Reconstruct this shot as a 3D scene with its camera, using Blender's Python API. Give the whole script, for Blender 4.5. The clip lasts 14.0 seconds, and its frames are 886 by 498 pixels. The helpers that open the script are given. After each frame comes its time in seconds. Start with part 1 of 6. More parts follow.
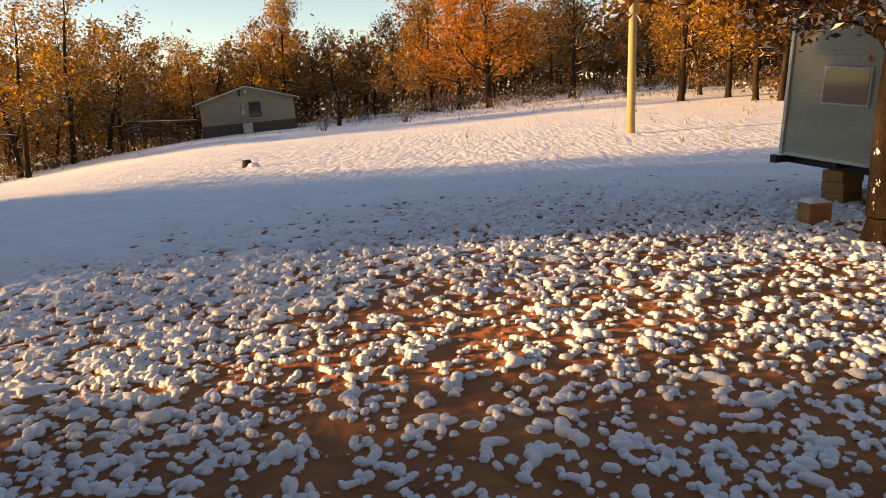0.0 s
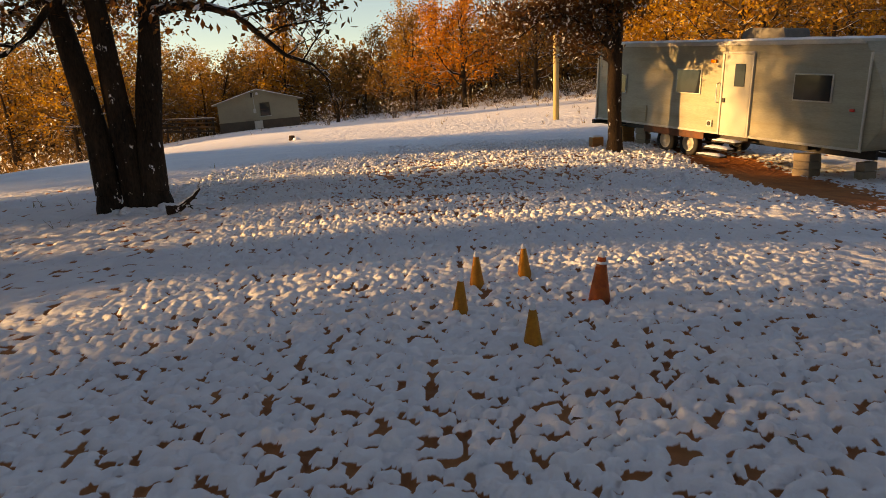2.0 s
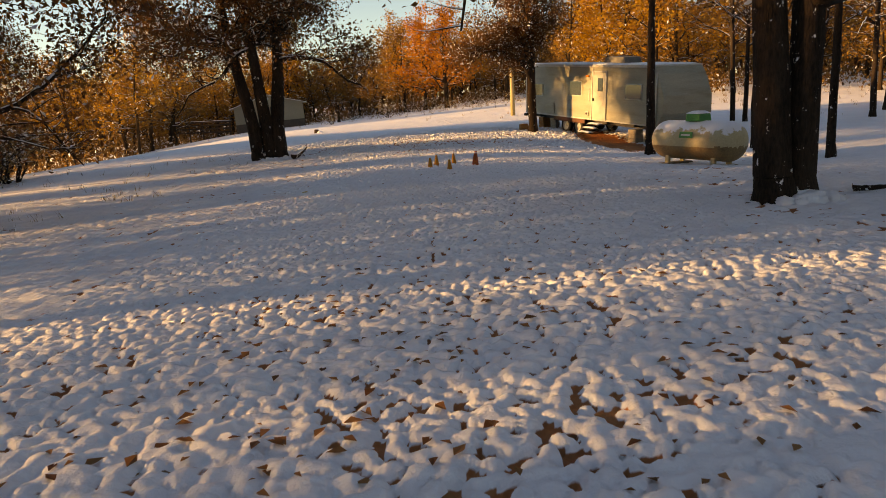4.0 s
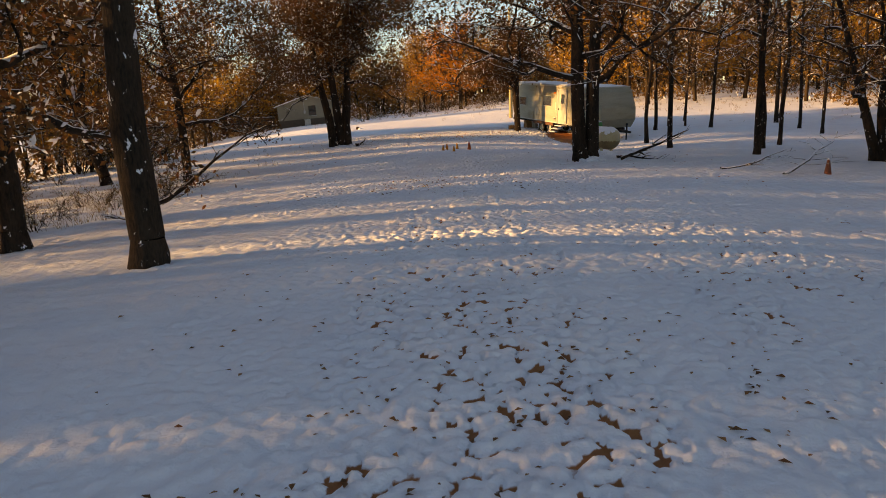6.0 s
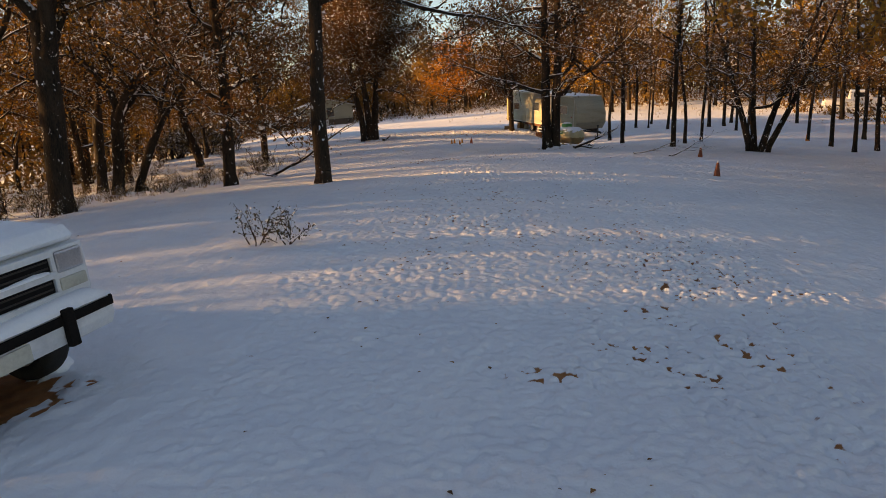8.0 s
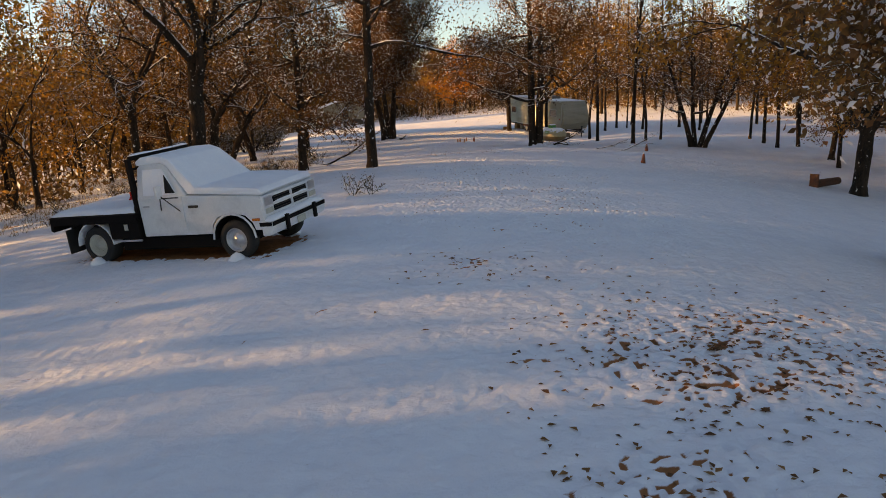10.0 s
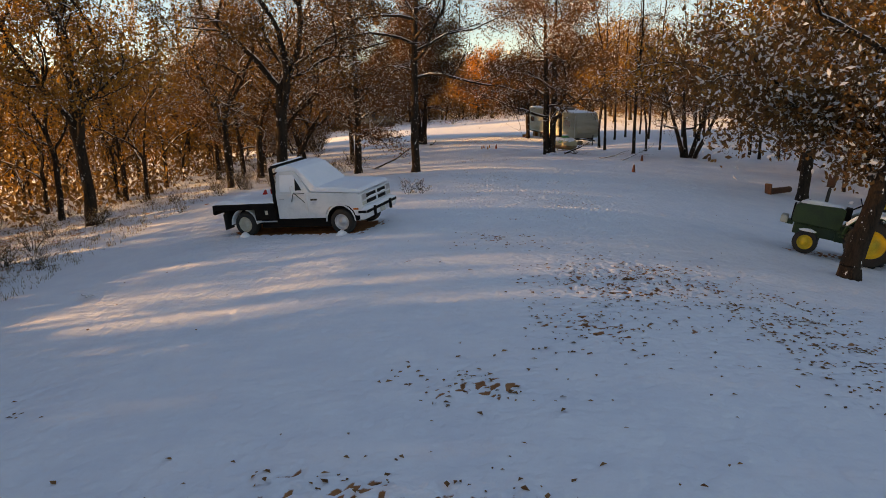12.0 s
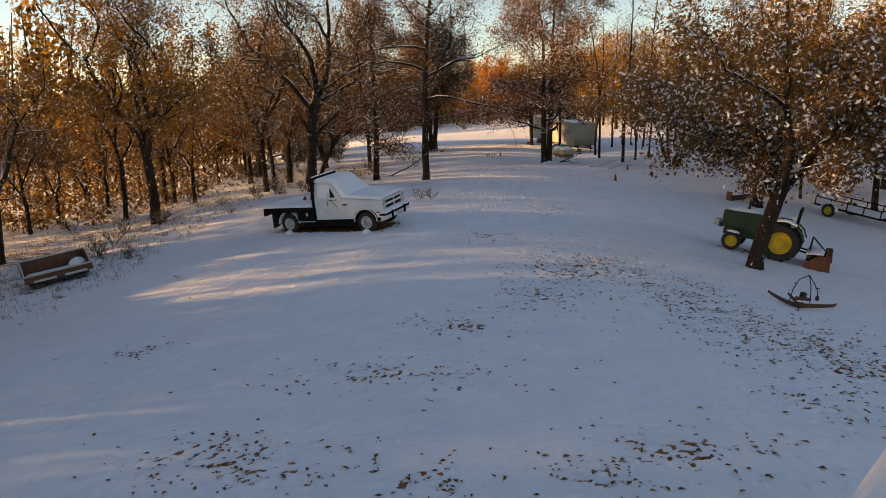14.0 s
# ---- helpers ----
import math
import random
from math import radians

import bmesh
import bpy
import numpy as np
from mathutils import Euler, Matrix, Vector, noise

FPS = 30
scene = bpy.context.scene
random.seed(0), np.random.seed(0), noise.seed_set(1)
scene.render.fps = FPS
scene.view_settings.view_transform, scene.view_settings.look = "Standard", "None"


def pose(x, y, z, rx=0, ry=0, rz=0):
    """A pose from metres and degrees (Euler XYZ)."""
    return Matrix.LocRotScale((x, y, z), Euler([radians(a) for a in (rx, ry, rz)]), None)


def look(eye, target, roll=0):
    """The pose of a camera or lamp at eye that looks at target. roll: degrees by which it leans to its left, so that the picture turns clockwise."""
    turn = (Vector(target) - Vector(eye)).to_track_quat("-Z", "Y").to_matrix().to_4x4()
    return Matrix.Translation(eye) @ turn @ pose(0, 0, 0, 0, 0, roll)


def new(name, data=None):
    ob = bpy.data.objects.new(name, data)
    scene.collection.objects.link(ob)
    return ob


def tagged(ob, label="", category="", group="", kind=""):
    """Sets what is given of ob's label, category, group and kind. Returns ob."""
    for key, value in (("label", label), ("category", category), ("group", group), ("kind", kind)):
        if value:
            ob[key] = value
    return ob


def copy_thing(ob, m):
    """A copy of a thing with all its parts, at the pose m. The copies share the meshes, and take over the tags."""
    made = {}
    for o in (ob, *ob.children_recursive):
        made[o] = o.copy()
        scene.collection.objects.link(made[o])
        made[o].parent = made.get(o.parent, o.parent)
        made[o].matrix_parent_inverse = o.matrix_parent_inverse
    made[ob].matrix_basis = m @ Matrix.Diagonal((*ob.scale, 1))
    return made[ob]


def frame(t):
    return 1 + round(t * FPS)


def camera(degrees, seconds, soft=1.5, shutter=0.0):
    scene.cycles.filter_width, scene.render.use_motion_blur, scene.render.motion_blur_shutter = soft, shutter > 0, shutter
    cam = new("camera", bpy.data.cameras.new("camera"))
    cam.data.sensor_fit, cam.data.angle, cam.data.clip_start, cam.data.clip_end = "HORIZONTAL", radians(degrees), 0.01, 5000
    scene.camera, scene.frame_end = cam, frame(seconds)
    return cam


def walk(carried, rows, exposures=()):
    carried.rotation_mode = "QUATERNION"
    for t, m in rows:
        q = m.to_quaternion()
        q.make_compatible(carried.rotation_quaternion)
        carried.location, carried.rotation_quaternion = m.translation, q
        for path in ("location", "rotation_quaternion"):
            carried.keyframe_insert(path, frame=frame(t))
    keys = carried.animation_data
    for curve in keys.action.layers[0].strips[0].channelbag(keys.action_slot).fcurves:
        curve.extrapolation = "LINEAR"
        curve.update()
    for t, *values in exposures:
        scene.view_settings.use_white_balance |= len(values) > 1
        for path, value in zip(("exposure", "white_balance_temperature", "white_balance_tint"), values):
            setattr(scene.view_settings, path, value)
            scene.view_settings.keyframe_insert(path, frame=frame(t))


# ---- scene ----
cam = camera(63.1, 14.0, soft=0.9, shutter=0.03)
PATH = [
    (0, (-0.528, -3.492, 1.681), (-0.574, -1.539, 1.253), -2.1),
    (0.5, (-0.40, -5.98, 1.57), (-0.444, -4.026, 1.145), -2.4),
    (1, (-0.50, -8.80, 1.522), (-0.524, -6.845, 1.1), -2.2),
    (1.5, (-0.345, -11.17, 1.47), (-0.359, -9.215, 1.045), -2.0),
    (2, (-0.225, -13.957, 1.388), (-0.229, -12.001, 0.972), -2.1),
    (2.5, (-0.202, -16.894, 1.484), (-0.202, -14.941, 1.053), -1.6),
    (3, (-0.167, -19.543, 1.418), (-0.159, -17.586, 1.003), -2.6),
    (3.5, (-0.182, -22.383, 1.397), (-0.16, -20.426, 0.985), -2.7),
    (4, (-0.158, -25.394, 1.435), (-0.131, -23.437, 1.023), -2.9),
    (4.2, (-0.138, -26.604, 1.41), (-0.115, -24.645, 1.005), -3.4),
    (6.5, (-0.066, -40.521, 2.143), (-0.083, -38.566, 1.724), -1.9),
    (7, (-0.214, -42.795, 2.136), (-0.224, -40.838, 1.722), -1.7),
    (7.5, (-0.292, -45.012, 2.223), (-0.306, -43.055, 1.808), -1.5),
    (8, (-0.289, -47.256, 2.277), (-0.312, -45.299, 1.867), -1.6),
    (10.5, (-0.448, -57.397, 2.924), (-0.494, -55.44, 2.512), -1.7),
    (11, (-0.552, -59.036, 3.153), (-0.618, -57.08, 2.741), -1.4),
    (11.5, (-0.587, -60.669, 3.387), (-0.659, -58.714, 2.975), -1.3),
    (12, (-0.637, -62.177, 3.605), (-0.727, -60.222, 3.194), -0.9),
    (12.5, (-0.547, -63.693, 3.853), (-0.66, -61.738, 3.443), -0.8),
    (13, (-0.528, -65.144, 4.134), (-0.648, -63.19, 3.725), -0.7),
    (13.5, (-0.326, -66.373, 4.37), (-0.455, -64.42, 3.961), -0.7),
    (14, (-0.076, -67.305, 4.508), (-0.2, -65.351, 4.098), -0.7),
]
EXPOSURES = [(0.0, 1.08, 14500, 23), (1.5, 0.91, 17500, 23), (4.0, 0.97, 19000, 23), (6.5, 1.03, 16000, 23), (8.0, 1.05, 15500, 23), (11.0, 1.12, 15000, 23), (14.0, 1.02, 15500, 23)]
walk(cam, [(t, look(eye, target, roll)) for t, eye, target, roll in PATH], EXPOSURES)

# ---- light ----
SUN_EL, SUN_AZ = 9.0, -4.0     # degrees above the ground; degrees from -x towards +y
world = bpy.data.worlds.new("sky")
scene.world = world
world.use_nodes = True
wn = world.node_tree
sky = wn.nodes.new("ShaderNodeTexSky")
sky.sky_type, sky.sun_disc = "NISHITA", False
sky.sun_elevation = radians(SUN_EL)
sky.sun_rotation = radians(-90 + SUN_AZ)
sky.air_density, sky.dust_density, sky.ozone_density = 0.75, 0.0, 3.4
wn.links.new(sky.outputs[0], wn.nodes["Background"].inputs[0])
wn.nodes["Background"].inputs[1].default_value = 0.16
sun = new("sun", bpy.data.lights.new("sun", "SUN"))
sun.data.energy, sun.data.angle, sun.data.color = 5.2, radians(1.0), (1.0, 0.76, 0.48)
to_sun = Vector((-math.cos(radians(SUN_AZ)) * math.cos(radians(SUN_EL)), math.sin(radians(SUN_AZ)) * math.cos(radians(SUN_EL)), math.sin(radians(SUN_EL))))
sun.matrix_world = Matrix.Translation((-30, 20, 30)) @ to_sun.to_track_quat("Z", "Y").to_matrix().to_4x4()


# ---- materials ----
def nodes_of(name):
    m = bpy.data.materials.new(name)
    m.use_nodes = True
    return m, m.node_tree, m.node_tree.nodes["Principled BSDF"]


def node(nt, kind, **values):
    n = nt.nodes.new(kind)
    for key, value in values.items():
        n.inputs[key.replace("_", " ")].default_value = value
    return n


def ramp(nt, fac, stops):
    r = nt.nodes.new("ShaderNodeValToRGB")
    while len(r.color_ramp.elements) < len(stops):
        r.color_ramp.elements.new(0.5)
    for e, (at, col) in zip(r.color_ramp.elements, stops):
        e.position, e.color = at, (*col, 1)
    nt.links.new(fac, r.inputs[0])
    return r.outputs[0]


def mixed(nt, fac, a, b):
    m = nt.nodes.new("ShaderNodeMix")
    m.data_type = "RGBA"
    for socket, value in ((m.inputs[0], fac), (m.inputs[6], a), (m.inputs[7], b)):
        if isinstance(value, (tuple, float)):
            socket.default_value = (*value, 1) if isinstance(value, tuple) else value
        else:
            nt.links.new(value, socket)
    return m.outputs[2]


def maths(nt, op, a, b):
    m = nt.nodes.new("ShaderNodeMath")
    m.operation = op
    for socket, value in zip(m.inputs, (a, b)):
        if isinstance(value, (int, float)):
            socket.default_value = value
        else:
            nt.links.new(value, socket)
    return m.outputs[0]


def noise_of(nt, scale, detail=4.0, stretch=(1, 1, 1), rough=0.6):
    tc = nt.nodes.new("ShaderNodeTexCoord")
    mp = nt.nodes.new("ShaderNodeMapping")
    mp.inputs["Scale"].default_value = stretch
    nt.links.new(tc.outputs["Object"], mp.inputs[0])
    n = node(nt, "ShaderNodeTexNoise", Scale=scale, Detail=detail, Roughness=rough)
    nt.links.new(mp.outputs[0], n.inputs["Vector"])
    return n.outputs[0]


def bumped(nt, bsdf, height, strength, distance):
    b = node(nt, "ShaderNodeBump", Strength=strength, Distance=distance)
    nt.links.new(height, b.inputs["Height"])
    nt.links.new(b.outputs[0], bsdf.inputs["Normal"])


SNOW = (0.84, 0.87, 0.92)


def mat(name, dark, light, rough=0.7, scale=6.0, fine=60.0, bump=0.25, depth=0.01, metal=0.0, snow=0.0, stretch=(1, 1, 1), dirt=None, spec=0.4, fleck=0.0):
    """Two tones in large patches, a fine grain, relief; snow: how readily it lies on what faces up."""
    m, nt, b = nodes_of(name)
    big, small = noise_of(nt, scale, 5.0, stretch), noise_of(nt, fine, 3.0, stretch)
    both = maths(nt, "ADD", maths(nt, "MULTIPLY", big, 0.6), maths(nt, "MULTIPLY", small, 0.4))
    col = ramp(nt, both, [(0.36, dark), (0.62, light)])
    if dirt:
        col = mixed(nt, ramp(nt, noise_of(nt, scale * 0.5, 8.0, stretch, 0.7), [(0.5, (0, 0, 0)), (0.68, (1, 1, 1))]), col, dirt)
    if fleck:
        col = mixed(nt, ramp(nt, noise_of(nt, 9.0, 5.0, (1, 1, 0.6), 0.65), [(fleck, (0, 0, 0)), (fleck + 0.03, (1, 1, 1))]), col, SNOW)
    if snow:
        g = nt.nodes.new("ShaderNodeNewGeometry")
        s = nt.nodes.new("ShaderNodeSeparateXYZ")
        nt.links.new(g.outputs["Normal"], s.inputs[0])
        up = maths(nt, "ADD", s.outputs[2], maths(nt, "MULTIPLY", maths(nt, "SUBTRACT", noise_of(nt, 5.0, 3.0), 0.5), 1.3))
        col = mixed(nt, ramp(nt, up, [(max(0.0, 0.9 - snow), (0, 0, 0)), (min(1.0, 1.0 - snow), (1, 1, 1))]), col, SNOW)
    nt.links.new(col, b.inputs["Base Color"])
    nt.links.new(ramp(nt, big, [(0.3, (rough * 0.8,) * 3), (0.7, (min(1, rough * 1.15),) * 3)]), b.inputs["Roughness"])
    b.inputs["Metallic"].default_value, b.inputs["Specular IOR Level"].default_value = metal, spec
    if bump:
        bumped(nt, b, both, bump, depth)
    return m


def leaf_mat(name, colours, snow=0.2):
    m, nt, b = nodes_of(name)
    g = nt.nodes.new("ShaderNodeNewGeometry")
    col = ramp(nt, g.outputs["Random Per Island"], [(i / len(colours) * (1 - snow), c) for i, c in enumerate(colours)] + ([(1 - snow, colours[-1]), (1 - snow + 0.01, SNOW)] if snow else []))
    nt.links.new(col, b.inputs["Base Color"])
    b.inputs["Roughness"].default_value = 0.6
    t = nt.nodes.new("ShaderNodeBsdfTranslucent")
    nt.links.new(col, t.inputs[0])
    mx = nt.nodes.new("ShaderNodeMixShader")
    mx.inputs[0].default_value = 0.5
    nt.links.new(b.outputs[0], mx.inputs[1])
    nt.links.new(t.outputs[0], mx.inputs[2])
    nt.links.new(mx.outputs[0], nt.nodes["Material Output"].inputs[0])
    return m


def ground_mat():
    m, nt, b = nodes_of("snowy_ground")
    at = nt.nodes.new("ShaderNodeAttribute")
    at.attribute_name = "bare"
    soil = ramp(nt, noise_of(nt, 2.5, 8.0), [(0.3, (0.30, 0.098, 0.042)), (0.55, (0.47, 0.162, 0.062)), (0.75, (0.56, 0.225, 0.09))])
    snow = ramp(nt, noise_of(nt, 1.2, 6.0), [(0.3, (0.80, 0.84, 0.90)), (0.7, (0.90, 0.92, 0.95))])
    fac = maths(nt, "ADD", at.outputs["Fac"], maths(nt, "MULTIPLY", maths(nt, "SUBTRACT", noise_of(nt, 22.0, 5.0), 0.5), 0.5))
    fac = ramp(nt, fac, [(0.42, (0, 0, 0)), (0.60, (1, 1, 1))])
    nt.links.new(mixed(nt, fac, snow, soil), b.inputs["Base Color"])
    b.inputs["Roughness"].default_value = 0.75
    b.inputs["Specular IOR Level"].default_value = 0.25
    h = maths(nt, "ADD", maths(nt, "MULTIPLY", noise_of(nt, 7.0, 6.0, rough=0.7), 1.0), maths(nt, "MULTIPLY", noise_of(nt, 40.0, 4.0), 0.25))
    lump = nt.nodes.new("ShaderNodeAttribute")
    lump.attribute_name = "lump"
    vo = node(nt, "ShaderNodeTexVoronoi", Scale=9.0)
    vo.feature = "SMOOTH_F1"
    vo.inputs["Smoothness"].default_value = 0.5
    nt.links.new(nt.nodes.new("ShaderNodeTexCoord").outputs["Object"], vo.inputs["Vector"])
    h = maths(nt, "SUBTRACT", h, maths(nt, "MULTIPLY", maths(nt, "MULTIPLY", vo.outputs[0], 1.6), lump.outputs["Fac"]))
    bumped(nt, b, h, 0.45, 0.05)
    return m


def plain_mat(name, col, rough=0.3, metal=0.0, coat=0.0):
    m, nt, b = nodes_of(name)
    n = noise_of(nt, 9.0, 4.0)
    nt.links.new(ramp(nt, n, [(0.3, tuple(c * 0.86 for c in col)), (0.7, col)]), b.inputs["Base Color"])
    b.inputs["Roughness"].default_value, b.inputs["Metallic"].default_value = rough, metal
    b.inputs["Coat Weight"].default_value = coat
    return m


M = dict(
    ground=ground_mat(),
    bark=mat("bark", (0.011, 0.0075, 0.0055), (0.055, 0.036, 0.025), 0.95, 4.0, 45.0, 1.0, 0.04, snow=0.36, stretch=(1, 1, 0.25), spec=0.12, fleck=0.635),
    bark_far=mat("bark_far", (0.018, 0.012, 0.008), (0.06, 0.04, 0.025), 0.95, 3.0, 20.0, 0.5, 0.02, snow=0.25, stretch=(1, 1, 0.3), spec=0.05),
    snow=mat("snow", (0.80, 0.84, 0.90), (0.90, 0.92, 0.95), 0.75, 2.0, 30.0, 0.35, 0.03),
    brown_leaves=leaf_mat("brown_leaves", [(0.09, 0.032, 0.010), (0.14, 0.052, 0.014), (0.20, 0.075, 0.016), (0.06, 0.03, 0.013), (0.17, 0.08, 0.022)], 0.10),
    snowy_leaves=leaf_mat("snowy_leaves", [(0.13, 0.060, 0.022), (0.19, 0.088, 0.028), (0.09, 0.042, 0.018), (0.24, 0.115, 0.033)], 0.20),
    gold_leaves=leaf_mat("gold_leaves", [(0.36, 0.16, 0.016), (0.50, 0.25, 0.024), (0.26, 0.105, 0.012), (0.56, 0.32, 0.045), (0.22, 0.09, 0.014)], 0.03),
    far_leaves=leaf_mat("far_leaves", [(0.24, 0.112, 0.02), (0.33, 0.155, 0.024), (0.16, 0.078, 0.016), (0.38, 0.21, 0.042), (0.12, 0.06, 0.017)], 0.0),
    hanging_leaves=leaf_mat("hanging_leaves", [(0.30, 0.125, 0.018), (0.42, 0.19, 0.024), (0.20, 0.08, 0.014), (0.48, 0.25, 0.04), (0.14, 0.06, 0.015)], 0.07),
    orange_leaves=leaf_mat("orange_leaves", [(0.50, 0.15, 0.012), (0.62, 0.21, 0.018), (0.36, 0.11, 0.012), (0.66, 0.28, 0.03), (0.28, 0.10, 0.014)], 0.0),
    wood_leaves=leaf_mat("wood_leaves", [(0.135, 0.067, 0.017), (0.19, 0.093, 0.02), (0.095, 0.048, 0.015), (0.24, 0.125, 0.028)], 0.02),
    dull_gold_leaves=leaf_mat("dull_gold_leaves", [(0.20, 0.085, 0.014), (0.28, 0.12, 0.018), (0.13, 0.05, 0.012), (0.33, 0.16, 0.028), (0.09, 0.04, 0.012)], 0.10),
    brush_leaves=leaf_mat("brush_leaves", [(0.14, 0.07, 0.024), (0.22, 0.115, 0.035), (0.08, 0.045, 0.02), (0.29, 0.16, 0.05)], 0.12),
    green_leaves=leaf_mat("green_leaves", [(0.05, 0.05, 0.025), (0.10, 0.08, 0.03), (0.09, 0.06, 0.03)], 0.35),
    litter=leaf_mat("litter", [(0.20, 0.075, 0.028), (0.30, 0.125, 0.045), (0.13, 0.05, 0.02), (0.36, 0.16, 0.06)], 0.0),
    dry_grass=leaf_mat("dry_grass", [(0.26, 0.18, 0.08), (0.34, 0.24, 0.11), (0.16, 0.11, 0.05)], 0.15),
    pole=mat("pole_wood", (0.30, 0.22, 0.10), (0.46, 0.36, 0.18), 0.8, 3.0, 40.0, 0.4, 0.01, stretch=(1, 1, 0.1)),
    siding=mat("trailer_siding", (0.27, 0.25, 0.18), (0.40, 0.37, 0.27), 0.5, 2.2, 30.0, 0.1, 0.004, stretch=(0.35, 0.35, 2.5), dirt=(0.22, 0.19, 0.12)),
    trailer_door=mat("trailer_door", (0.42, 0.40, 0.32), (0.50, 0.48, 0.39), 0.45, 1.5, 40.0, 0.05, 0.003),
    trim=mat("pale_trim", (0.42, 0.40, 0.34), (0.56, 0.54, 0.47), 0.4, 3.0, 40.0, 0.1, 0.004),
    dull_grey=mat("dull_grey_plastic", (0.09, 0.085, 0.075), (0.16, 0.15, 0.13), 0.7, 4.0, 40.0, 0.1, 0.004),
    glass=plain_mat("dark_glass", (0.02, 0.024, 0.028), 0.06),
    # pale pane colour: the sky's reflection is put into it
    sky_pane=plain_mat("window_sky_reflection", (0.74, 0.74, 0.69), 0.3),
    iron=mat("black_iron", (0.012, 0.011, 0.011), (0.045, 0.036, 0.03), 0.6, 5.0, 50.0, 0.3, 0.006),
    rust=mat("rusty_steel", (0.06, 0.024, 0.014), (0.17, 0.062, 0.03), 0.8, 6.0, 60.0, 0.5, 0.008),
    wagon_rust=mat("wagon_rust", (0.09, 0.028, 0.017), (0.21, 0.066, 0.033), 0.75, 5.0, 50.0, 0.4, 0.006),
    chrome=mat("worn_chrome", (0.42, 0.43, 0.45), (0.62, 0.63, 0.65), 0.35, 4.0, 60.0, 0.05, 0.002, metal=0.8),
    white_paint=mat("white_paint", (0.66, 0.68, 0.70), (0.78, 0.79, 0.80), 0.35, 2.0, 40.0, 0.05, 0.002, dirt=(0.52, 0.54, 0.56)),
    rubber=mat("tyre_rubber", (0.012, 0.012, 0.012), (0.03, 0.028, 0.027), 0.85, 10.0, 80.0, 0.3, 0.004),
    tank=mat("tank_paint", (0.46, 0.38, 0.22), (0.60, 0.51, 0.32), 0.4, 1.5, 30.0, 0.05, 0.002, snow=0.42, dirt=(0.34, 0.25, 0.13)),
    tank_stain=mat("tank_stain", (0.20, 0.115, 0.045), (0.36, 0.235, 0.10), 0.5, 2.0, 30.0, 0.1, 0.002, dirt=(0.12, 0.065, 0.03)),
    green=mat("green_paint", (0.009, 0.030, 0.011), (0.020, 0.060, 0.018), 0.45, 4.0, 40.0, 0.1, 0.003),
    sign_green=mat("tank_lid_green", (0.02, 0.20, 0.05), (0.03, 0.30, 0.08), 0.45, 4.0, 40.0, 0.05, 0.003),
    yellow=mat("yellow_paint", (0.48, 0.30, 0.02), (0.66, 0.45, 0.04), 0.45, 5.0, 50.0, 0.08, 0.003),
    orange=mat("cone_orange", (0.60, 0.14, 0.015), (0.80, 0.24, 0.02), 0.55, 5.0, 40.0, 0.1, 0.004, dirt=(0.45, 0.16, 0.05)),
    amber_cone=mat("amber_cone", (0.50, 0.155, 0.012), (0.66, 0.25, 0.02), 0.5, 5.0, 40.0, 0.1, 0.004, dirt=(0.42, 0.19, 0.03)),
    deep_cone=mat("deep_orange_cone", (0.42, 0.06, 0.012), (0.62, 0.12, 0.018), 0.55, 5.0, 40.0, 0.1, 0.004, dirt=(0.30, 0.08, 0.03)),
    old_cone=mat("faded_cone_red", (0.16, 0.035, 0.015), (0.28, 0.07, 0.03), 0.6, 5.0, 40.0, 0.1, 0.004),
    lumber=mat("lumber", (0.26, 0.11, 0.038), (0.46, 0.215, 0.075), 0.85, 3.0, 40.0, 0.4, 0.008, stretch=(1, 1, 4)),
    concrete=mat("concrete", (0.24, 0.19, 0.14), (0.36, 0.29, 0.21), 0.9, 4.0, 60.0, 0.4, 0.008),
    house_wall=mat("house_wall", (0.26, 0.22, 0.15), (0.36, 0.31, 0.21), 0.8, 0.7, 12.0, 0.2, 0.01, dirt=(0.25, 0.2, 0.14)),
    skirting=mat("house_skirting", (0.075, 0.052, 0.035), (0.12, 0.085, 0.06), 0.85, 2.0, 20.0, 0.3, 0.01),
    deck=mat("dark_boards", (0.03, 0.02, 0.014), (0.085, 0.055, 0.035), 0.85, 3.0, 30.0, 0.3, 0.008),
    red=plain_mat("red_lens", (0.55, 0.02, 0.015), 0.25),
    amber=plain_mat("amber_lens", (0.75, 0.16, 0.015), 0.25),
    black=mat("black_paint", (0.006, 0.005, 0.0045), (0.014, 0.010, 0.009), 0.8, 4.0, 40.0, 0.1, 0.003, spec=0.12),
)


# ---- mesh helpers ----
def part(name, bm, material, parent, label=""):
    me = bpy.data.meshes.new(name)
    bm.to_mesh(me)
    bm.free()
    me.materials.append(material)
    ob = new(name, me)
    ob.parent = parent
    return tagged(ob, label)


def solid(name, verts, faces, material, parent=None, smooth=False):
    me = bpy.data.meshes.new(name)
    me.from_pydata([tuple(v) for v in verts], [], [tuple(f) for f in faces])
    me.materials.append(material)
    if smooth:
        me.shade_smooth()
    ob = new(name, me)
    ob.parent = parent
    return ob


def thing(name, label, category, m, group=""):
    ob = new(name)
    ob.empty_display_size = 0.2
    ob.matrix_world = m
    return tagged(ob, label, category, group)


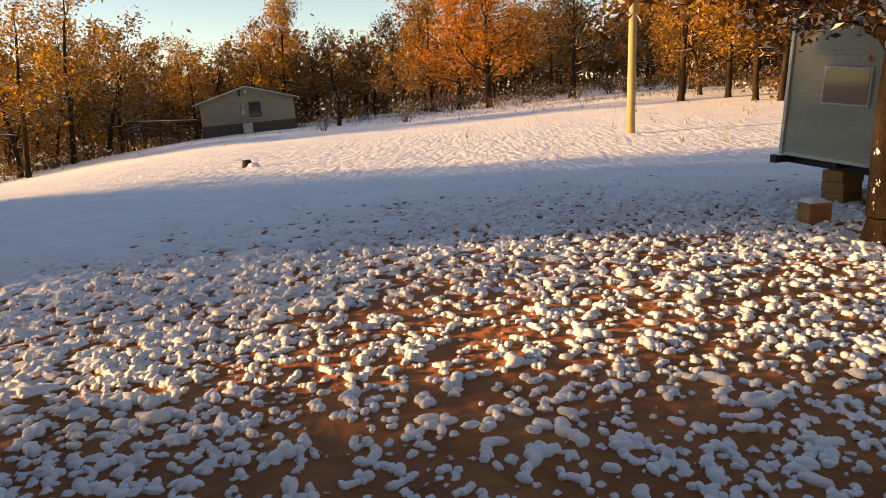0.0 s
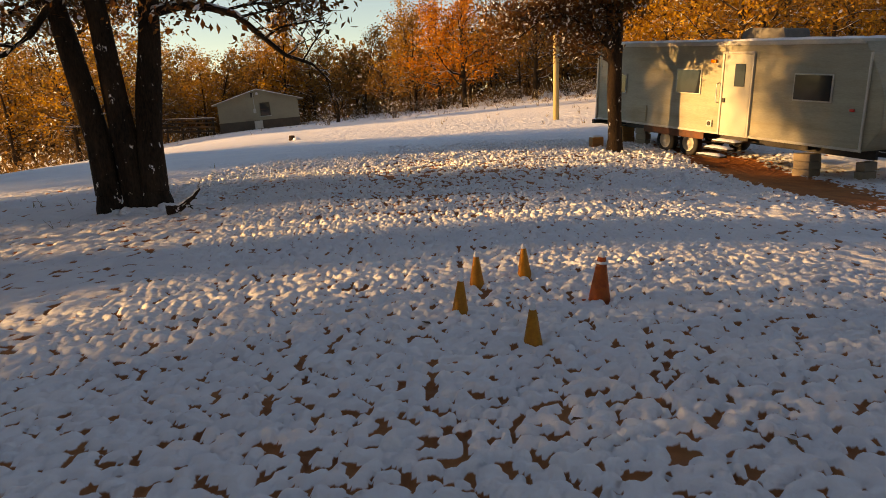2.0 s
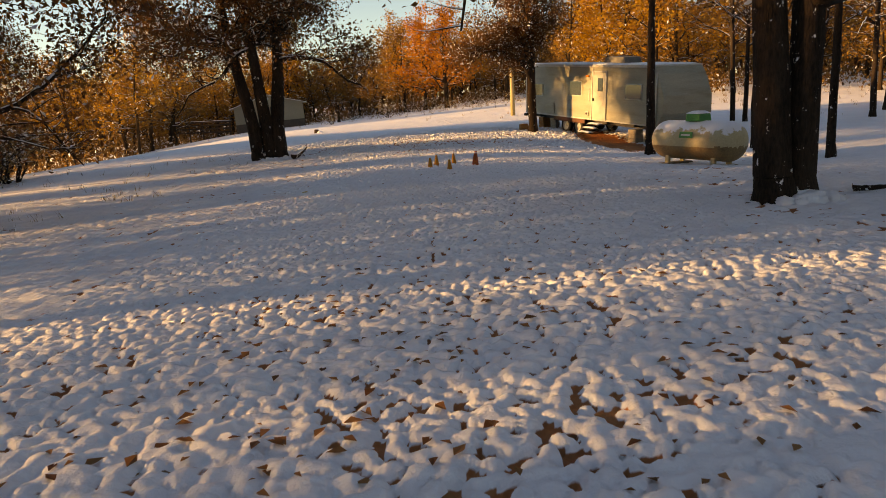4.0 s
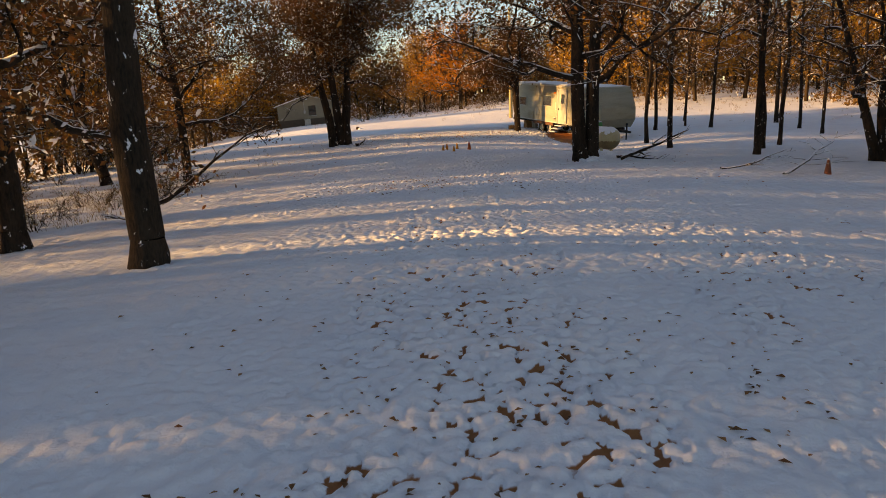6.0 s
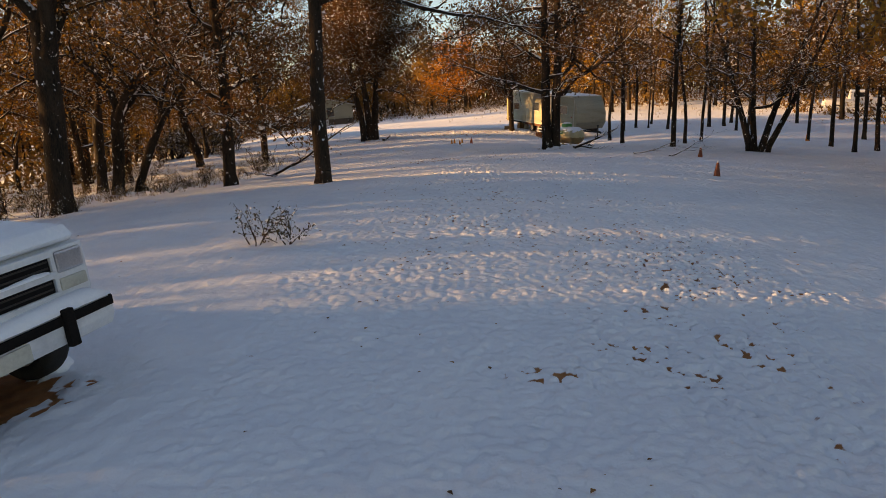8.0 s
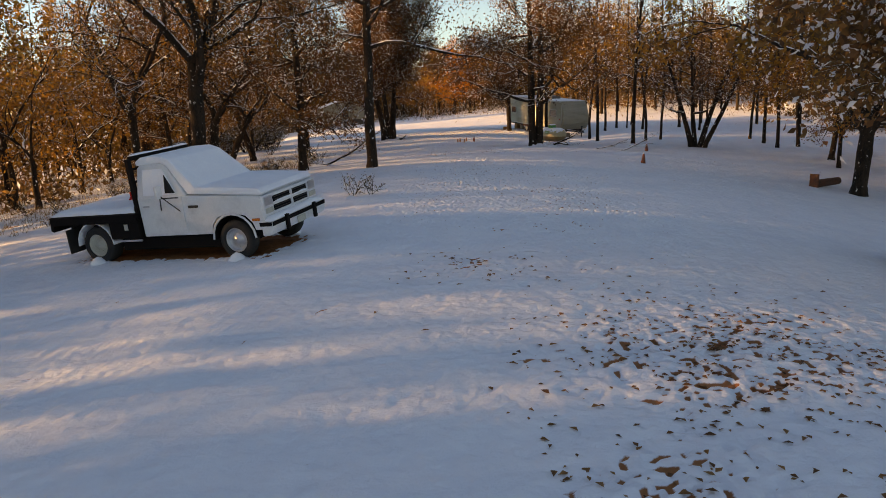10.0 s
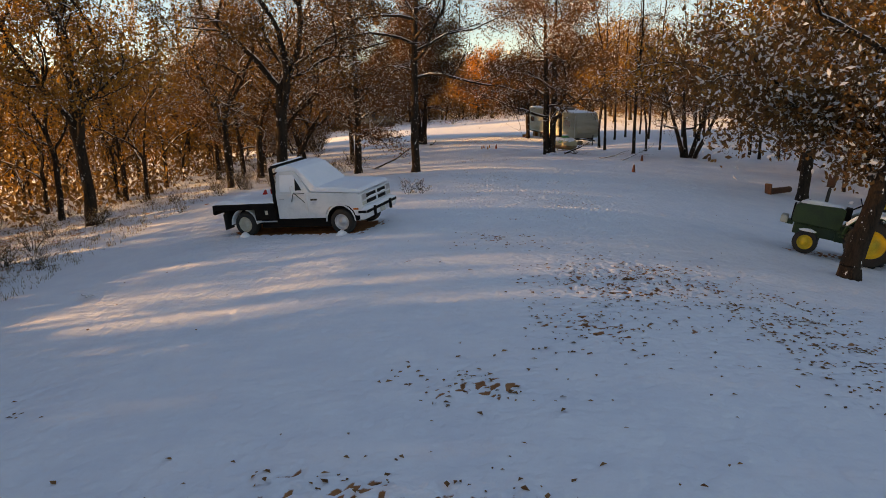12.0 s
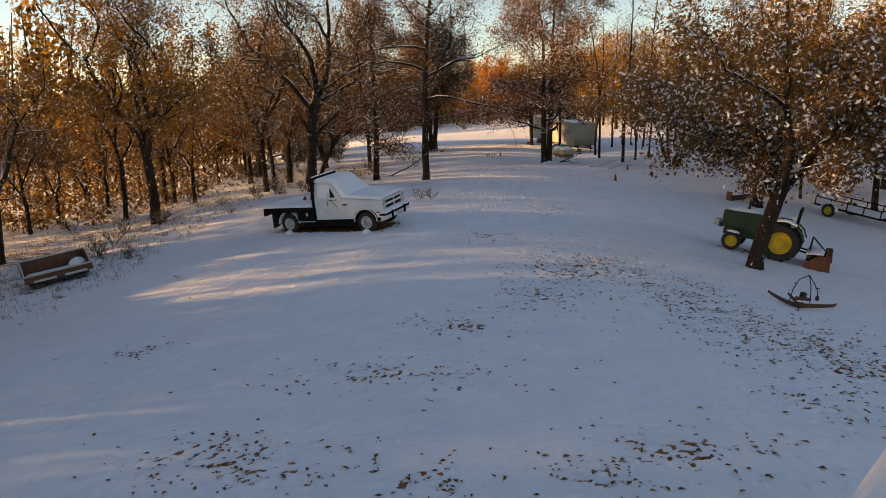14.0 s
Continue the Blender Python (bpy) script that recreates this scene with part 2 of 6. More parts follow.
def box(bm, c, s, bevel=0.0, rot=(0, 0, 0)):
    got = bmesh.ops.create_cube(bm, size=1.0, matrix=pose(*c, *rot) @ Matrix.Diagonal((*s, 1)))
    if bevel:
        es = list({e for v in got["verts"] for e in v.link_edges})
        bmesh.ops.bevel(bm, geom=es, offset=bevel, segments=2, affect="EDGES", profile=0.6)
    return bm


def boxed(c, s, bevel=0.0, rot=(0, 0, 0)):
    return box(bmesh.new(), c, s, bevel, rot)


def rod(bm, a, b, r0, r1=None, n=10):
    a, b = Vector(a), Vector(b)
    d = b - a
    m = Matrix.Translation((a + b) / 2) @ d.to_track_quat("Z", "Y").to_matrix().to_4x4()
    bmesh.ops.create_cone(bm, cap_ends=True, segments=n, radius1=r0, radius2=r0 if r1 is None else r1, depth=d.length, matrix=m)
    return bm


def pipe(bm, points, r, n=8):
    for a, b in zip(points, points[1:]):
        rod(bm, a, b, r, r, n)
    return bm


def lathe(profile, n=24, m=Matrix(), caps=True):
    """A turned shape: (radius, height) pairs round the z axis."""
    bm = bmesh.new()
    rings = []
    for r, z in profile:
        rings.append([bm.verts.new(m @ Vector((r * math.cos(2 * math.pi * k / n), r * math.sin(2 * math.pi * k / n), z))) for k in range(n)])
    for a, b in zip(rings, rings[1:]):
        for k in range(n):
            f = bm.faces.new((a[k], a[(k + 1) % n], b[(k + 1) % n], b[k]))
            f.smooth = True
    if caps:
        bm.faces.new(list(reversed(rings[0])))
        bm.faces.new(rings[-1])
    return bm


def prism(outline, y0, y1, bevel=0.0, taper=None):
    """An outline in x, z drawn out from y0 to y1. taper(x, z): the share of the half width kept there."""
    bm = bmesh.new()
    mid, half = (y0 + y1) / 2, (y1 - y0) / 2
    keep = taper or (lambda x, z: 1.0)
    a = [bm.verts.new((x, mid - half * keep(x, z), z)) for x, z in outline]
    b = [bm.verts.new((x, mid + half * keep(x, z), z)) for x, z in outline]
    bm.faces.new(a)
    bm.faces.new(list(reversed(b)))
    for k in range(len(outline)):
        j = (k + 1) % len(outline)
        bm.faces.new((a[j], a[k], b[k], b[j]))
    bmesh.ops.recalc_face_normals(bm, faces=bm.faces)
    if bevel:
        bmesh.ops.bevel(bm, geom=list(bm.edges), offset=bevel, segments=2, affect="EDGES", profile=0.6, clamp_overlap=True)
    return bm


def perlin(x, y, seed):
    """Smooth noise from -1 to 1 at arrays of places."""
    xi, yi = np.floor(x).astype(np.int64), np.floor(y).astype(np.int64)
    xf, yf = x - xi, y - yi
    u, v = xf * xf * (3 - 2 * xf), yf * yf * (3 - 2 * yf)

    def corner(a, b):
        h = ((xi + a) * 374761393 + (yi + b) * 668265263 + seed * 974634777) & 0xFFFFFFFF
        h = ((h ^ (h >> 13)) * 1274126177) & 0xFFFFFFFF
        ang = (h ^ (h >> 16)) / 4294967296.0 * 2 * np.pi
        return np.cos(ang) * (xf - a) + np.sin(ang) * (yf - b)

    return 1.5 * ((corner(0, 0) * (1 - u) + corner(1, 0) * u) * (1 - v) + (corner(0, 1) * (1 - u) + corner(1, 1) * u) * v)


# ---- the lie of the land ----
KNOLLS = [(-0.726, -1.696, -0.452, -0.71, -0.106, 0.03), (0.56, 0.338, 0.981, -0.246, 0.051, 0.142),
          (1.071, 0.609, 0.81, 0.499, 0.213, 0.048), (0.226, -0.798, -0.53, 0.232, 0.121, -0.112)]


def land(x, y):
    """Height of the land: a broad fall to the left and soft knolls."""
    x, y = np.asarray(x, float), np.asarray(y, float)
    ty, tx = np.tanh(y / 60), 20 * np.tanh(x / 20)
    z = -0.41 + 0.666 * ty - 0.006 * tx + 0.119 * ty * tx
    for i, row in enumerate(KNOLLS):
        for j, h in enumerate(row):
            z = z + h * np.exp(-((x + 15 - 10 * i) ** 2 + (y + 62 - 14 * j) ** 2) / 242.0)
    z = z - 0.28 * np.exp(-((x - 6.5) ** 2 + (y + 4.5) ** 2) / 26.0)
    z = z - 0.42 * np.exp(-(x - 8.0) ** 2 / 14.0 - (y - 1.0) ** 2 / 30.0)
    z = z - 0.22 * np.exp(-((x - 6.6) ** 2 + (y + 9.6) ** 2) / 12.0)
    edge = -13.5 - 7.0 / (1 + np.exp(-(y - 42) / 5.0)) - x
    return z - 0.13 * 2.0 * np.logaddexp(0, np.minimum(edge, 32) / 2.0)


def seat(x, y, rz, a, b):
    """A pose on the land for a thing that stands on wheels a metres ahead and behind, b metres to the sides."""
    c, s = math.cos(radians(rz)), math.sin(radians(rz))
    h = [[float(land(x + i * a * c - j * b * s, y + i * a * s + j * b * c)) for j in (-1, 1)] for i in (-1, 1)]
    pitch = math.degrees(math.atan2((h[0][0] + h[0][1] - h[1][0] - h[1][1]) / 2, 2 * a))
    roll = math.degrees(math.atan2((h[0][1] + h[1][1] - h[0][0] - h[1][0]) / 2, 2 * b))
    return pose(x, y, sum(h[0] + h[1]) / 4, 0, 0, rz) @ pose(0, 0, 0, roll, pitch, 0)


def on_land(x, y, rz=0.0, dz=0.0):
    return pose(x, y, float(land(x, y)) + dz, 0, 0, rz)


# ---- ground ----
def spaced(*runs):
    """Grid lines: (start, end, step at start, step at end)."""
    out = []
    for a, b, s0, s1 in runs:
        v = a
        while v < b - 1e-6:
            out.append(v)
            v += s0 + (s1 - s0) * (v - a) / (b - a)
    return np.array(out + [runs[-1][1]])


def patch(x, y, cx, cy, rx, ry):
    return np.exp(-(((x - cx) / rx) ** 2 + ((y - cy) / ry) ** 2))


BALD = ((0, -23, 1.4, 0.9), (-0.7, -20.8, 0.9, 1.0), (0.1, -34, 1.0, 2.2), (-0.75, -37.6, 0.35, 1.8), (1.6, -38.0, 0.5, 0.8), (2.4, -37.7, 0.9, 0.6), (2.0, -39.2, 0.8, 0.5), (1.6, -34.5, 0.7, 0.7),
        (3.0, -48.3, 0.9, 1.2), (2.0, -48.8, 0.8, 1.2), (1.1, -51.5, 0.6, 0.8), (-0.1, -44.9, 0.6, 0.5), (4.6, -51.3, 0.7, 1.2), (5.9, -53.4, 1.0, 1.1), (6.3, -55.3, 0.9, 0.8), (4.9, -57.2, 0.4, 0.4),
        (-0.66, -54.0, 0.5, 0.35), (-2.6, -59.8, 0.7, 0.35), (-3.6, -59.2, 0.6, 0.35), (-6.85, -54.5, 0.3, 0.22), (1.1, -59.9, 0.4, 0.3), (2.4, -59.0, 0.8, 0.4), (-0.7, -60.0, 0.45, 0.3), (-1.7, -56.6, 1.0, 0.4))


def cover(x, y):
    """How thickly the snow lies: about 0 for lumps with soil between, 1 for an even sheet."""
    c = 1.18 - 0.62 * patch(x, y, 0.0, -12, 9, 13) - 0.75 * patch(x, y, -19, -42, 5, 9) - 0.10 * patch(x, y, 1.0, -36, 2.8, 6)
    c = c - 1.40 * patch(x, y, -0.1, 0.4, 6.2, 4.4) - 0.80 * patch(x, y, 2.2, 5.8, 5.6, 4.0) - 0.14 * patch(x, y, 0, -5, 5, 4.0)
    c = c - 0.16 * patch(x, y, 0.2, -21, 3.4, 6.0) - 0.11 * patch(x, y, 0.5, -9, 5.0, 6.5) - 0.10 * patch(x, y, 0.3, -4.0, 4.5, 3.2) - 0.50 * patch(x, y, -12, -24, 5, 13)
    run = 1 / (1 + np.exp(-(y + 37.6) * 2.5)) / (1 + np.exp((y + 25.5) * 1.2))
    c = c - 0.34 * run * np.exp(-((x - 0.05) / 1.0) ** 6) + 0.30 * run * (np.exp(-((x - 1.4) / 0.3) ** 2) + np.exp(-((x + 1.5) / 0.6) ** 2))
    c = c - 0.34 * patch(x, y, 2.9, -30.6, 1.2, 3.0) - 0.34 * patch(x, y, 2.7, -38.9, 1.4, 2.2) - 0.34 * patch(x, y, 2.2, -41.6, 1.3, 1.8) - 0.26 * patch(x, y, 0.7, -42.2, 0.6, 0.6)
    for cx, cy, rx, ry in BALD:
        c = c - (0.03 if cy > -44 else 0.60) * patch(x, y, cx, cy, rx * 1.2, ry * 1.2)
    # bare soil below parked things; below truck and tractor it also paints their shade
    c = c - 2.0 * patch(x, y, 6.6, 1.0, 1.0, 6.0) - 2.8 * np.exp(-(((x + 5.4) * 0.948 - (y + 42.1) * 0.319) / 2.15) ** 8 - (((x + 5.4) * 0.319 + (y + 42.1) * 0.948) / 0.82) ** 8) - 1.2 * patch(x, y, 5.2, -11.6, 0.6, 1.1) - 1.6 * patch(x, y, 8.8, -42.9, 0.9, 0.6)
    return c + 0.20 * perlin(x / 1.7, y / 1.7, 5) + 0.20 * perlin(x / 0.6, y / 0.6, 6)


# finely lumped stretches of the yard: x from, to, y from, to, grid step, lump size
STRIPS = ((-3.2, 3.4, -26.8, 2.2, 0.022, 0.080), (-2.2, 4.0, -44.0, -26.9, 0.026, 0.085))


def domes(x, y, size):
    """1 on top of rounded lumps strewn about size apart, falling to 0 in the gaps between them."""
    cx, cy = np.floor(x / size), np.floor(y / size)
    best = np.zeros_like(x)
    for i in (-1, 0, 1):
        for j in (-1, 0, 1):
            a, b = cx + i, cy + j
            h = np.sin(a * 127.1 + b * 311.7) * 43758.5453
            k = np.sin(a * 269.5 + b * 183.3) * 28001.8384
            h, k = h - np.floor(h), k - np.floor(k)
            r = size * (0.46 + 0.30 * (h * 7.13 % 1.0))
            d = ((x / size - a - h) ** 2 + (y / size - b - k) ** 2) * size * size / (r * r)
            best = np.maximum(best, np.sqrt(np.clip(1.0 - d, 0, 1)) * (0.6 + 0.4 * (k * 5.71 % 1.0)))
    return best


def surface(x, y):
    """Height of the snowy ground and how bare it is."""
    near = np.clip((12 - np.maximum(np.abs(x - 1.5) - 10, 0)) / 12, 0, 1) * np.clip((34 - y) / 10, 0, 1)
    wx, wy = x + 0.025 * perlin(x / 0.15, y / 0.15, 21), y + 0.025 * perlin(x / 0.15, y / 0.15, 22)
    n = 1.7 * (domes(wx, wy, 0.115) - 0.47)
    for x0, x1, y0, y1, step, size in STRIPS:
        fine = np.clip((x1 - x) / 0.2, 0, 1) * np.clip((x - x0) / 0.2, 0, 1) * np.clip((y1 - y) / 0.4, 0, 1) * np.clip((y - y0) / 0.4, 0, 1)
        k = fine > 0
        n[k] = n[k] * (1 - fine[k]) + fine[k] * 1.7 * (domes(wx[k], wy[k], size) - 0.45)
    n = n + 0.24 * perlin(x / 0.5, y / 0.5, 3) + 0.11 * perlin(wx / 0.12, wy / 0.12, 1)
    c = cover(x, y)
    v = np.clip(n + c, 0, 2.0)
    tall = 0.026 + 0.052 * np.clip(1.0 - c, 0, 0.8)
    z = land(x, y) + near * (tall * v ** 0.62 - 0.02) + 0.02 * perlin(x / 2.2, y / 2.2, 9) + 0.010 * near * perlin(x / 0.3, y / 0.3, 11)
    return z, np.where(near > 0.02, np.clip(0.66 - 3.2 * (n + c), 0, 1), np.clip(0.5 - 1.2 * c, 0, 1))


def build_ground():
    xs = spaced((-900, -120, 120, 20), (-120, -22, 9, 1.0), (-22, -8, 0.5, 0.1), (-8, 9, 0.06, 0.06), (9, 24, 0.1, 0.7), (24, 120, 1.0, 9), (120, 900, 20, 120))
    ys = spaced((-200, -75, 30, 2), (-75, -64, 1.0, 0.1), (-64, 10, 0.06, 0.06), (10, 30, 0.09, 0.4), (30, 80, 0.4, 3), (80, 1200, 6, 120))
    xx, yy, quads, base = [], [], [], 0
    for gx, gy, coarse in [(xs, ys, True)] + [(np.arange(x0, x1, step), np.arange(y0, y1, step), False) for x0, x1, y0, y1, step, size in STRIPS]:
        X, Y = np.meshgrid(gx, gy)
        i = np.arange(X.size).reshape(X.shape)
        q = np.stack([i[:-1, :-1], i[:-1, 1:], i[1:, 1:], i[1:, :-1]], -1).reshape(-1, 4)
        if coarse:
            u, w = X.ravel()[q[:, 0]], Y.ravel()[q[:, 0]]
            for x0, x1, y0, y1, step, size in STRIPS:
                inside = (u > x0 + 0.03) & (u < x1 - 0.13) & (w > y0 + 0.03) & (w < y1 - 0.13)
                q, u, w = q[~inside], u[~inside], w[~inside]
        xx.append(X.ravel())
        yy.append(Y.ravel())
        quads.append(q + base)
        base += X.size
    x, y, quads = np.concatenate(xx), np.concatenate(yy), np.concatenate(quads)
    used = np.unique(quads)
    again = np.zeros(len(x), np.int64)
    again[used] = np.arange(len(used))
    x, y, quads = x[used], y[used], again[quads]
    z, bare = surface(x, y)
    me = bpy.data.meshes.new("ground")
    me.vertices.add(len(x))
    me.vertices.foreach_set("co", np.stack([x, y, z], -1).astype(np.float32).ravel())
    me.loops.add(quads.size)
    me.loops.foreach_set("vertex_index", quads.astype(np.int32).ravel())
    me.polygons.add(len(quads))
    me.polygons.foreach_set("loop_start", np.arange(0, quads.size, 4, dtype=np.int32))
    me.update(calc_edges=True)
    a = me.attributes.new("bare", "FLOAT", "POINT")
    a.data.foreach_set("value", bare.astype(np.float32))
    a = me.attributes.new("lump", "FLOAT", "POINT")
    a.data.foreach_set("value", np.clip(1.4 - cover(x, y), 0.3, 0.9).astype(np.float32))
    me.materials.append(M["ground"])
    me.shade_smooth()
    ob = new("ground", me)
    return tagged(ob, "lumpy snow over reddish soil and short grass", "ground", kind="structure")


def snow_clumps():
    """Puffs of snow caught on the grass, singly or in short crooked chains."""
    g = np.random.default_rng(17)
    rows = []
    for x0, x1, step, size in ((-5.8, 5.6, 0.092, 0.0265),):
        gx, gy = np.meshgrid(np.arange(x0, x1, step), np.arange(-2.6, 8.6, step))
        q = np.column_stack([gx.ravel(), gy.ravel()]) + g.normal(0, 0.25 * step, (gx.size, 2))
        c = cover(q[:, 0], q[:, 1])
        lumpy = np.clip((0.55 - c) / 0.25, 0, 1) * 0.43
        q, c = q[g.random(len(q)) < lumpy], c[:0]
        c = cover(q[:, 0], q[:, 1])
        for (x, y), k in zip(q, c):
            r, t = size * math.exp(g.normal(0, 0.24)), g.uniform(0, 6.28)
            sink = 0.25 - 0.5 * min(max(k, 0.0), 0.9)
            rows.append((x, y, r * (1.0 + 0.35 * max(k, 0)), sink))
            for _ in range(g.choice([0, 1, 1, 2, 3]) if k < 0.45 else g.choice([0, 0, 0, 1])):
                t += g.normal(0, 0.6)
                x, y = x + math.cos(t) * r * 1.25, y + math.sin(t) * r * 1.25
                rows.append((x, y, r * g.uniform(0.7, 1.05), sink))
    for x, y, n, wide in ((4.05, -17.35, 50, 0.36), (-4.9, -2.75, 40, 0.5)):
        for _ in range(n):
            t, d = g.uniform(0, 6.28), wide * math.sqrt(g.random())
            rows.append((x + d * math.cos(t), y + d * math.sin(t) * 0.8, g.uniform(0.05, 0.12) * (1.2 - d), 0.2))
    p = np.array(rows)
    z, _ = surface(p[:, 0], p[:, 1])
    ring = []
    for lat, num in ((-0.5, 8), (0.12, 8), (0.75, 8)):
        ring += [(math.cos(lat) * math.cos(0.7854 * (k + lat)), math.cos(lat) * math.sin(0.7854 * (k + lat)), math.sin(lat)) for k in range(num)]
    ring.append((0, 0, 1.0))
    ring = np.array(ring)
    faces = [(o + k, o + (k + 1) % 8, o + 8 + (k + 1) % 8, o + 8 + k) for o in (0, 8) for k in range(8)] + [(16 + k, 16 + (k + 1) % 8, 24) for k in range(8)]
    m = len(p)
    jig = 1 + 0.07 * g.normal(0, 1, (m, 25, 1))
    v = ring[None] * jig * p[:, 2][:, None, None] * np.array([1, 1, 0.9])
    t, e = g.uniform(0, 6.2832, m)[:, None], (g.random(m) ** 2 * 1.3)[:, None]
    along = v[:, :, 0] * np.cos(t) + v[:, :, 1] * np.sin(t)
    v[:, :, 0] += e * along * np.cos(t)
    v[:, :, 1] += e * along * np.sin(t)
    v = v + np.column_stack([p[:, :2], z + p[:, 2] * p[:, 3]])[:, None]
    flat = np.concatenate([np.array(f) for f in faces])
    lens = np.array([len(f) for f in faces])
    loops = (np.arange(m)[:, None] * 25 + flat[None]).ravel()
    starts = (np.arange(m)[:, None] * len(flat) + np.concatenate([[0], np.cumsum(lens)[:-1]])[None]).ravel()
    me = bpy.data.meshes.new("snow_clumps")
    me.vertices.add(m * 25)
    me.vertices.foreach_set("co", v.astype(np.float32).ravel())
    me.loops.add(len(loops))
    me.loops.foreach_set("vertex_index", loops.astype(np.int32))
    me.polygons.add(len(starts))
    me.polygons.foreach_set("loop_start", starts.astype(np.int32))
    me.update(calc_edges=True)
    me.validate()
    me.materials.append(M["snow"])
    me.shade_smooth()
    ob = new("snow_clumps", me)
    return tagged(ob, "small round puffs of snow clinging to short grass", "snow", kind="stuff")


build_ground()
snow_clumps()


# ---- trees ----
class Wood:
    """Gathers tapered limbs and leaves for one tree."""

    def __init__(self, seed):
        self.rng = random.Random(seed)
        self.v, self.f, self.tips, self.clear, self.coarse = [], [], [], 0.0, False

    def limb(self, start, way, length, r0, r1, segs, sides, wander=0.12, rise=0.0):
        rng = self.rng
        p, d = Vector(start), Vector(way).normalized()
        points, base = [(p.copy(), d.copy(), r0)], len(self.v)
        for k in range(segs):
            d = (d + Vector((rng.gauss(0, wander), rng.gauss(0, wander), rng.gauss(0, wander) + rise))).normalized()
            p = p + d * (length / segs)
            points.append((p.copy(), d.copy(), r0 + (r1 - r0) * (k + 1) / segs))
        for q, d, r in points:
            a = d.orthogonal().normalized() if abs(d.z) < 0.95 else Vector((1, 0, 0))
            a = (a - d * a.dot(d)).normalized()
            b = d.cross(a)
            for k in range(sides):
                t = 2 * math.pi * k / sides
                rr = r * (1 + (rng.uniform(-0.09, 0.09) if sides > 5 else 0))
                self.v.append(q + (a * math.cos(t) + b * math.sin(t)) * rr)
        for k in range(segs):
            o = base + k * sides
            for s in range(sides):
                n = (s + 1) % sides
                self.f.append((o + s, o + n, o + sides + n, o + sides + s))
        return points

    def arms(self, points, r, length, n, first, depth, kids, flat, droop):
        """Long crooked limbs round a trunk, the lowest the longest."""
        rng = self.rng
        turn = rng.uniform(0, 6.28)
        for k in range(n):
            s = first + (0.97 - first) * ((k + rng.uniform(0.1, 0.9)) / n) ** 1.15
            i = min(len(points) - 2, int(s * (len(points) - 1)))
            q = points[i][0].lerp(points[i + 1][0], s * (len(points) - 1) - i)
            turn += 2.4 + rng.gauss(0, 0.35)
            rise = (0.95 - 0.6 * flat) * rng.uniform(0.1, 1.0) + 1.1 * s * s - droop * 0.3
            ln = length * rng.uniform(0.75, 1.15) * (1.1 - 0.45 * s)
            rr = max(0.014, min(points[i][2] * rng.uniform(0.45, 0.7), 0.028 * ln + 0.02))
            pts = self.limb(q, (math.cos(turn), math.sin(turn), rise), ln, rr, 0.012, 5 if self.coarse else 8, 3 if self.coarse else 5, 0.26, 0.03)
            if depth <= 2:
                self.tips += [p[0] for p in pts[3:]]
            self.spread(pts, rr, ln * 0.48, depth - 1, kids, 0.18, 0.55, droop)

    def grow(self, start, way, length, r, level, flat):
        """A crooked limb that splits again and again, as an old oak's do."""
        rng = self.rng
        pts = self.limb(start, way, length, r, r * (0.62 if level else 0.3), (3, 4, 5, 6, 7)[level], (3, 3, 4, 6, 8)[level], (0.22, 0.22, 0.2, 0.17, 0.13)[level], 0.03)
        if level <= 1:
            self.tips += [p[0] for p in pts[1:]]
        if not level:
            return
        ends = 2
        for k in range(ends + (2 if level != 2 else 1)):
            if k < ends:
                q, d, rr = pts[-1]
                turn = 0.45 + rng.uniform(0, 0.25)
                ln = length * rng.uniform(0.6, 0.8)
            else:
                q, d, rr = pts[rng.randrange(1, len(pts) - 1)]
                turn, rr = rng.uniform(0.7, 1.15), rr * 0.62
                ln = length * rng.uniform(0.4, 0.7)
            t = rng.uniform(0, 6.283)
            side = d.orthogonal().normalized()
            side = side * math.cos(t) + d.cross(side) * math.sin(t)
            way = d * math.cos(turn) + side * math.sin(turn)
            way.z = way.z * (1 - 0.35 * flat) + 0.08
            if q.z < self.clear + 0.6 and way.z < 0.1:
                way.z = 0.15
            self.grow(q, way, ln, max(0.005, rr * rng.uniform(0.72, 0.9)), level - 1, flat)

    def spread(self, points, r, length, depth, kids, low=0.3, flat=0.5, droop=0.0):
        rng = self.rng
        for k in range(kids):
            s = low + (1 - low) * (k + rng.uniform(0.1, 0.9)) / kids
            i = min(len(points) - 2, int(s * (len(points) - 1)))
            q = points[i][0].lerp(points[i + 1][0], s * (len(points) - 1) - i)
            d = points[i][1]
            t = rng.uniform(0, 2 * math.pi)
            out = Vector((math.cos(t), math.sin(t), 0))
            out = (out - d * out.dot(d) * 0.8).normalized()
            way = (d * rng.uniform(0.35, 0.8) + out * rng.uniform(0.7, 1.1) + Vector((0, 0, flat * rng.uniform(-0.3, 0.6) - droop))).normalized()
            if way.z < 0.1 and q.z < self.clear + 0.8:
                way.z = 0.1 + 0.5 * abs(way.z)
            ln = length * rng.uniform(0.6, 1.1) * (1.15 - 0.5 * s)
            rr = max(0.006, min(r * 0.62, points[i][2] * rng.uniform(0.45, 0.7)))
            sides = 5 if depth > 2 else 3
            pts = self.limb(q, way, ln, rr, rr * 0.35, 2 if self.coarse else 5 if depth > 1 else 3, sides, 0.27 if depth > 1 else 0.2, 0.03)
            if depth <= 2:
                self.tips += [p[0] for p in pts[1:]]
            if depth > 1:
                self.spread(pts, rr, ln * 0.55, depth - 1, kids if depth < 3 else max(4, kids - 1), 0.2, flat, droop)


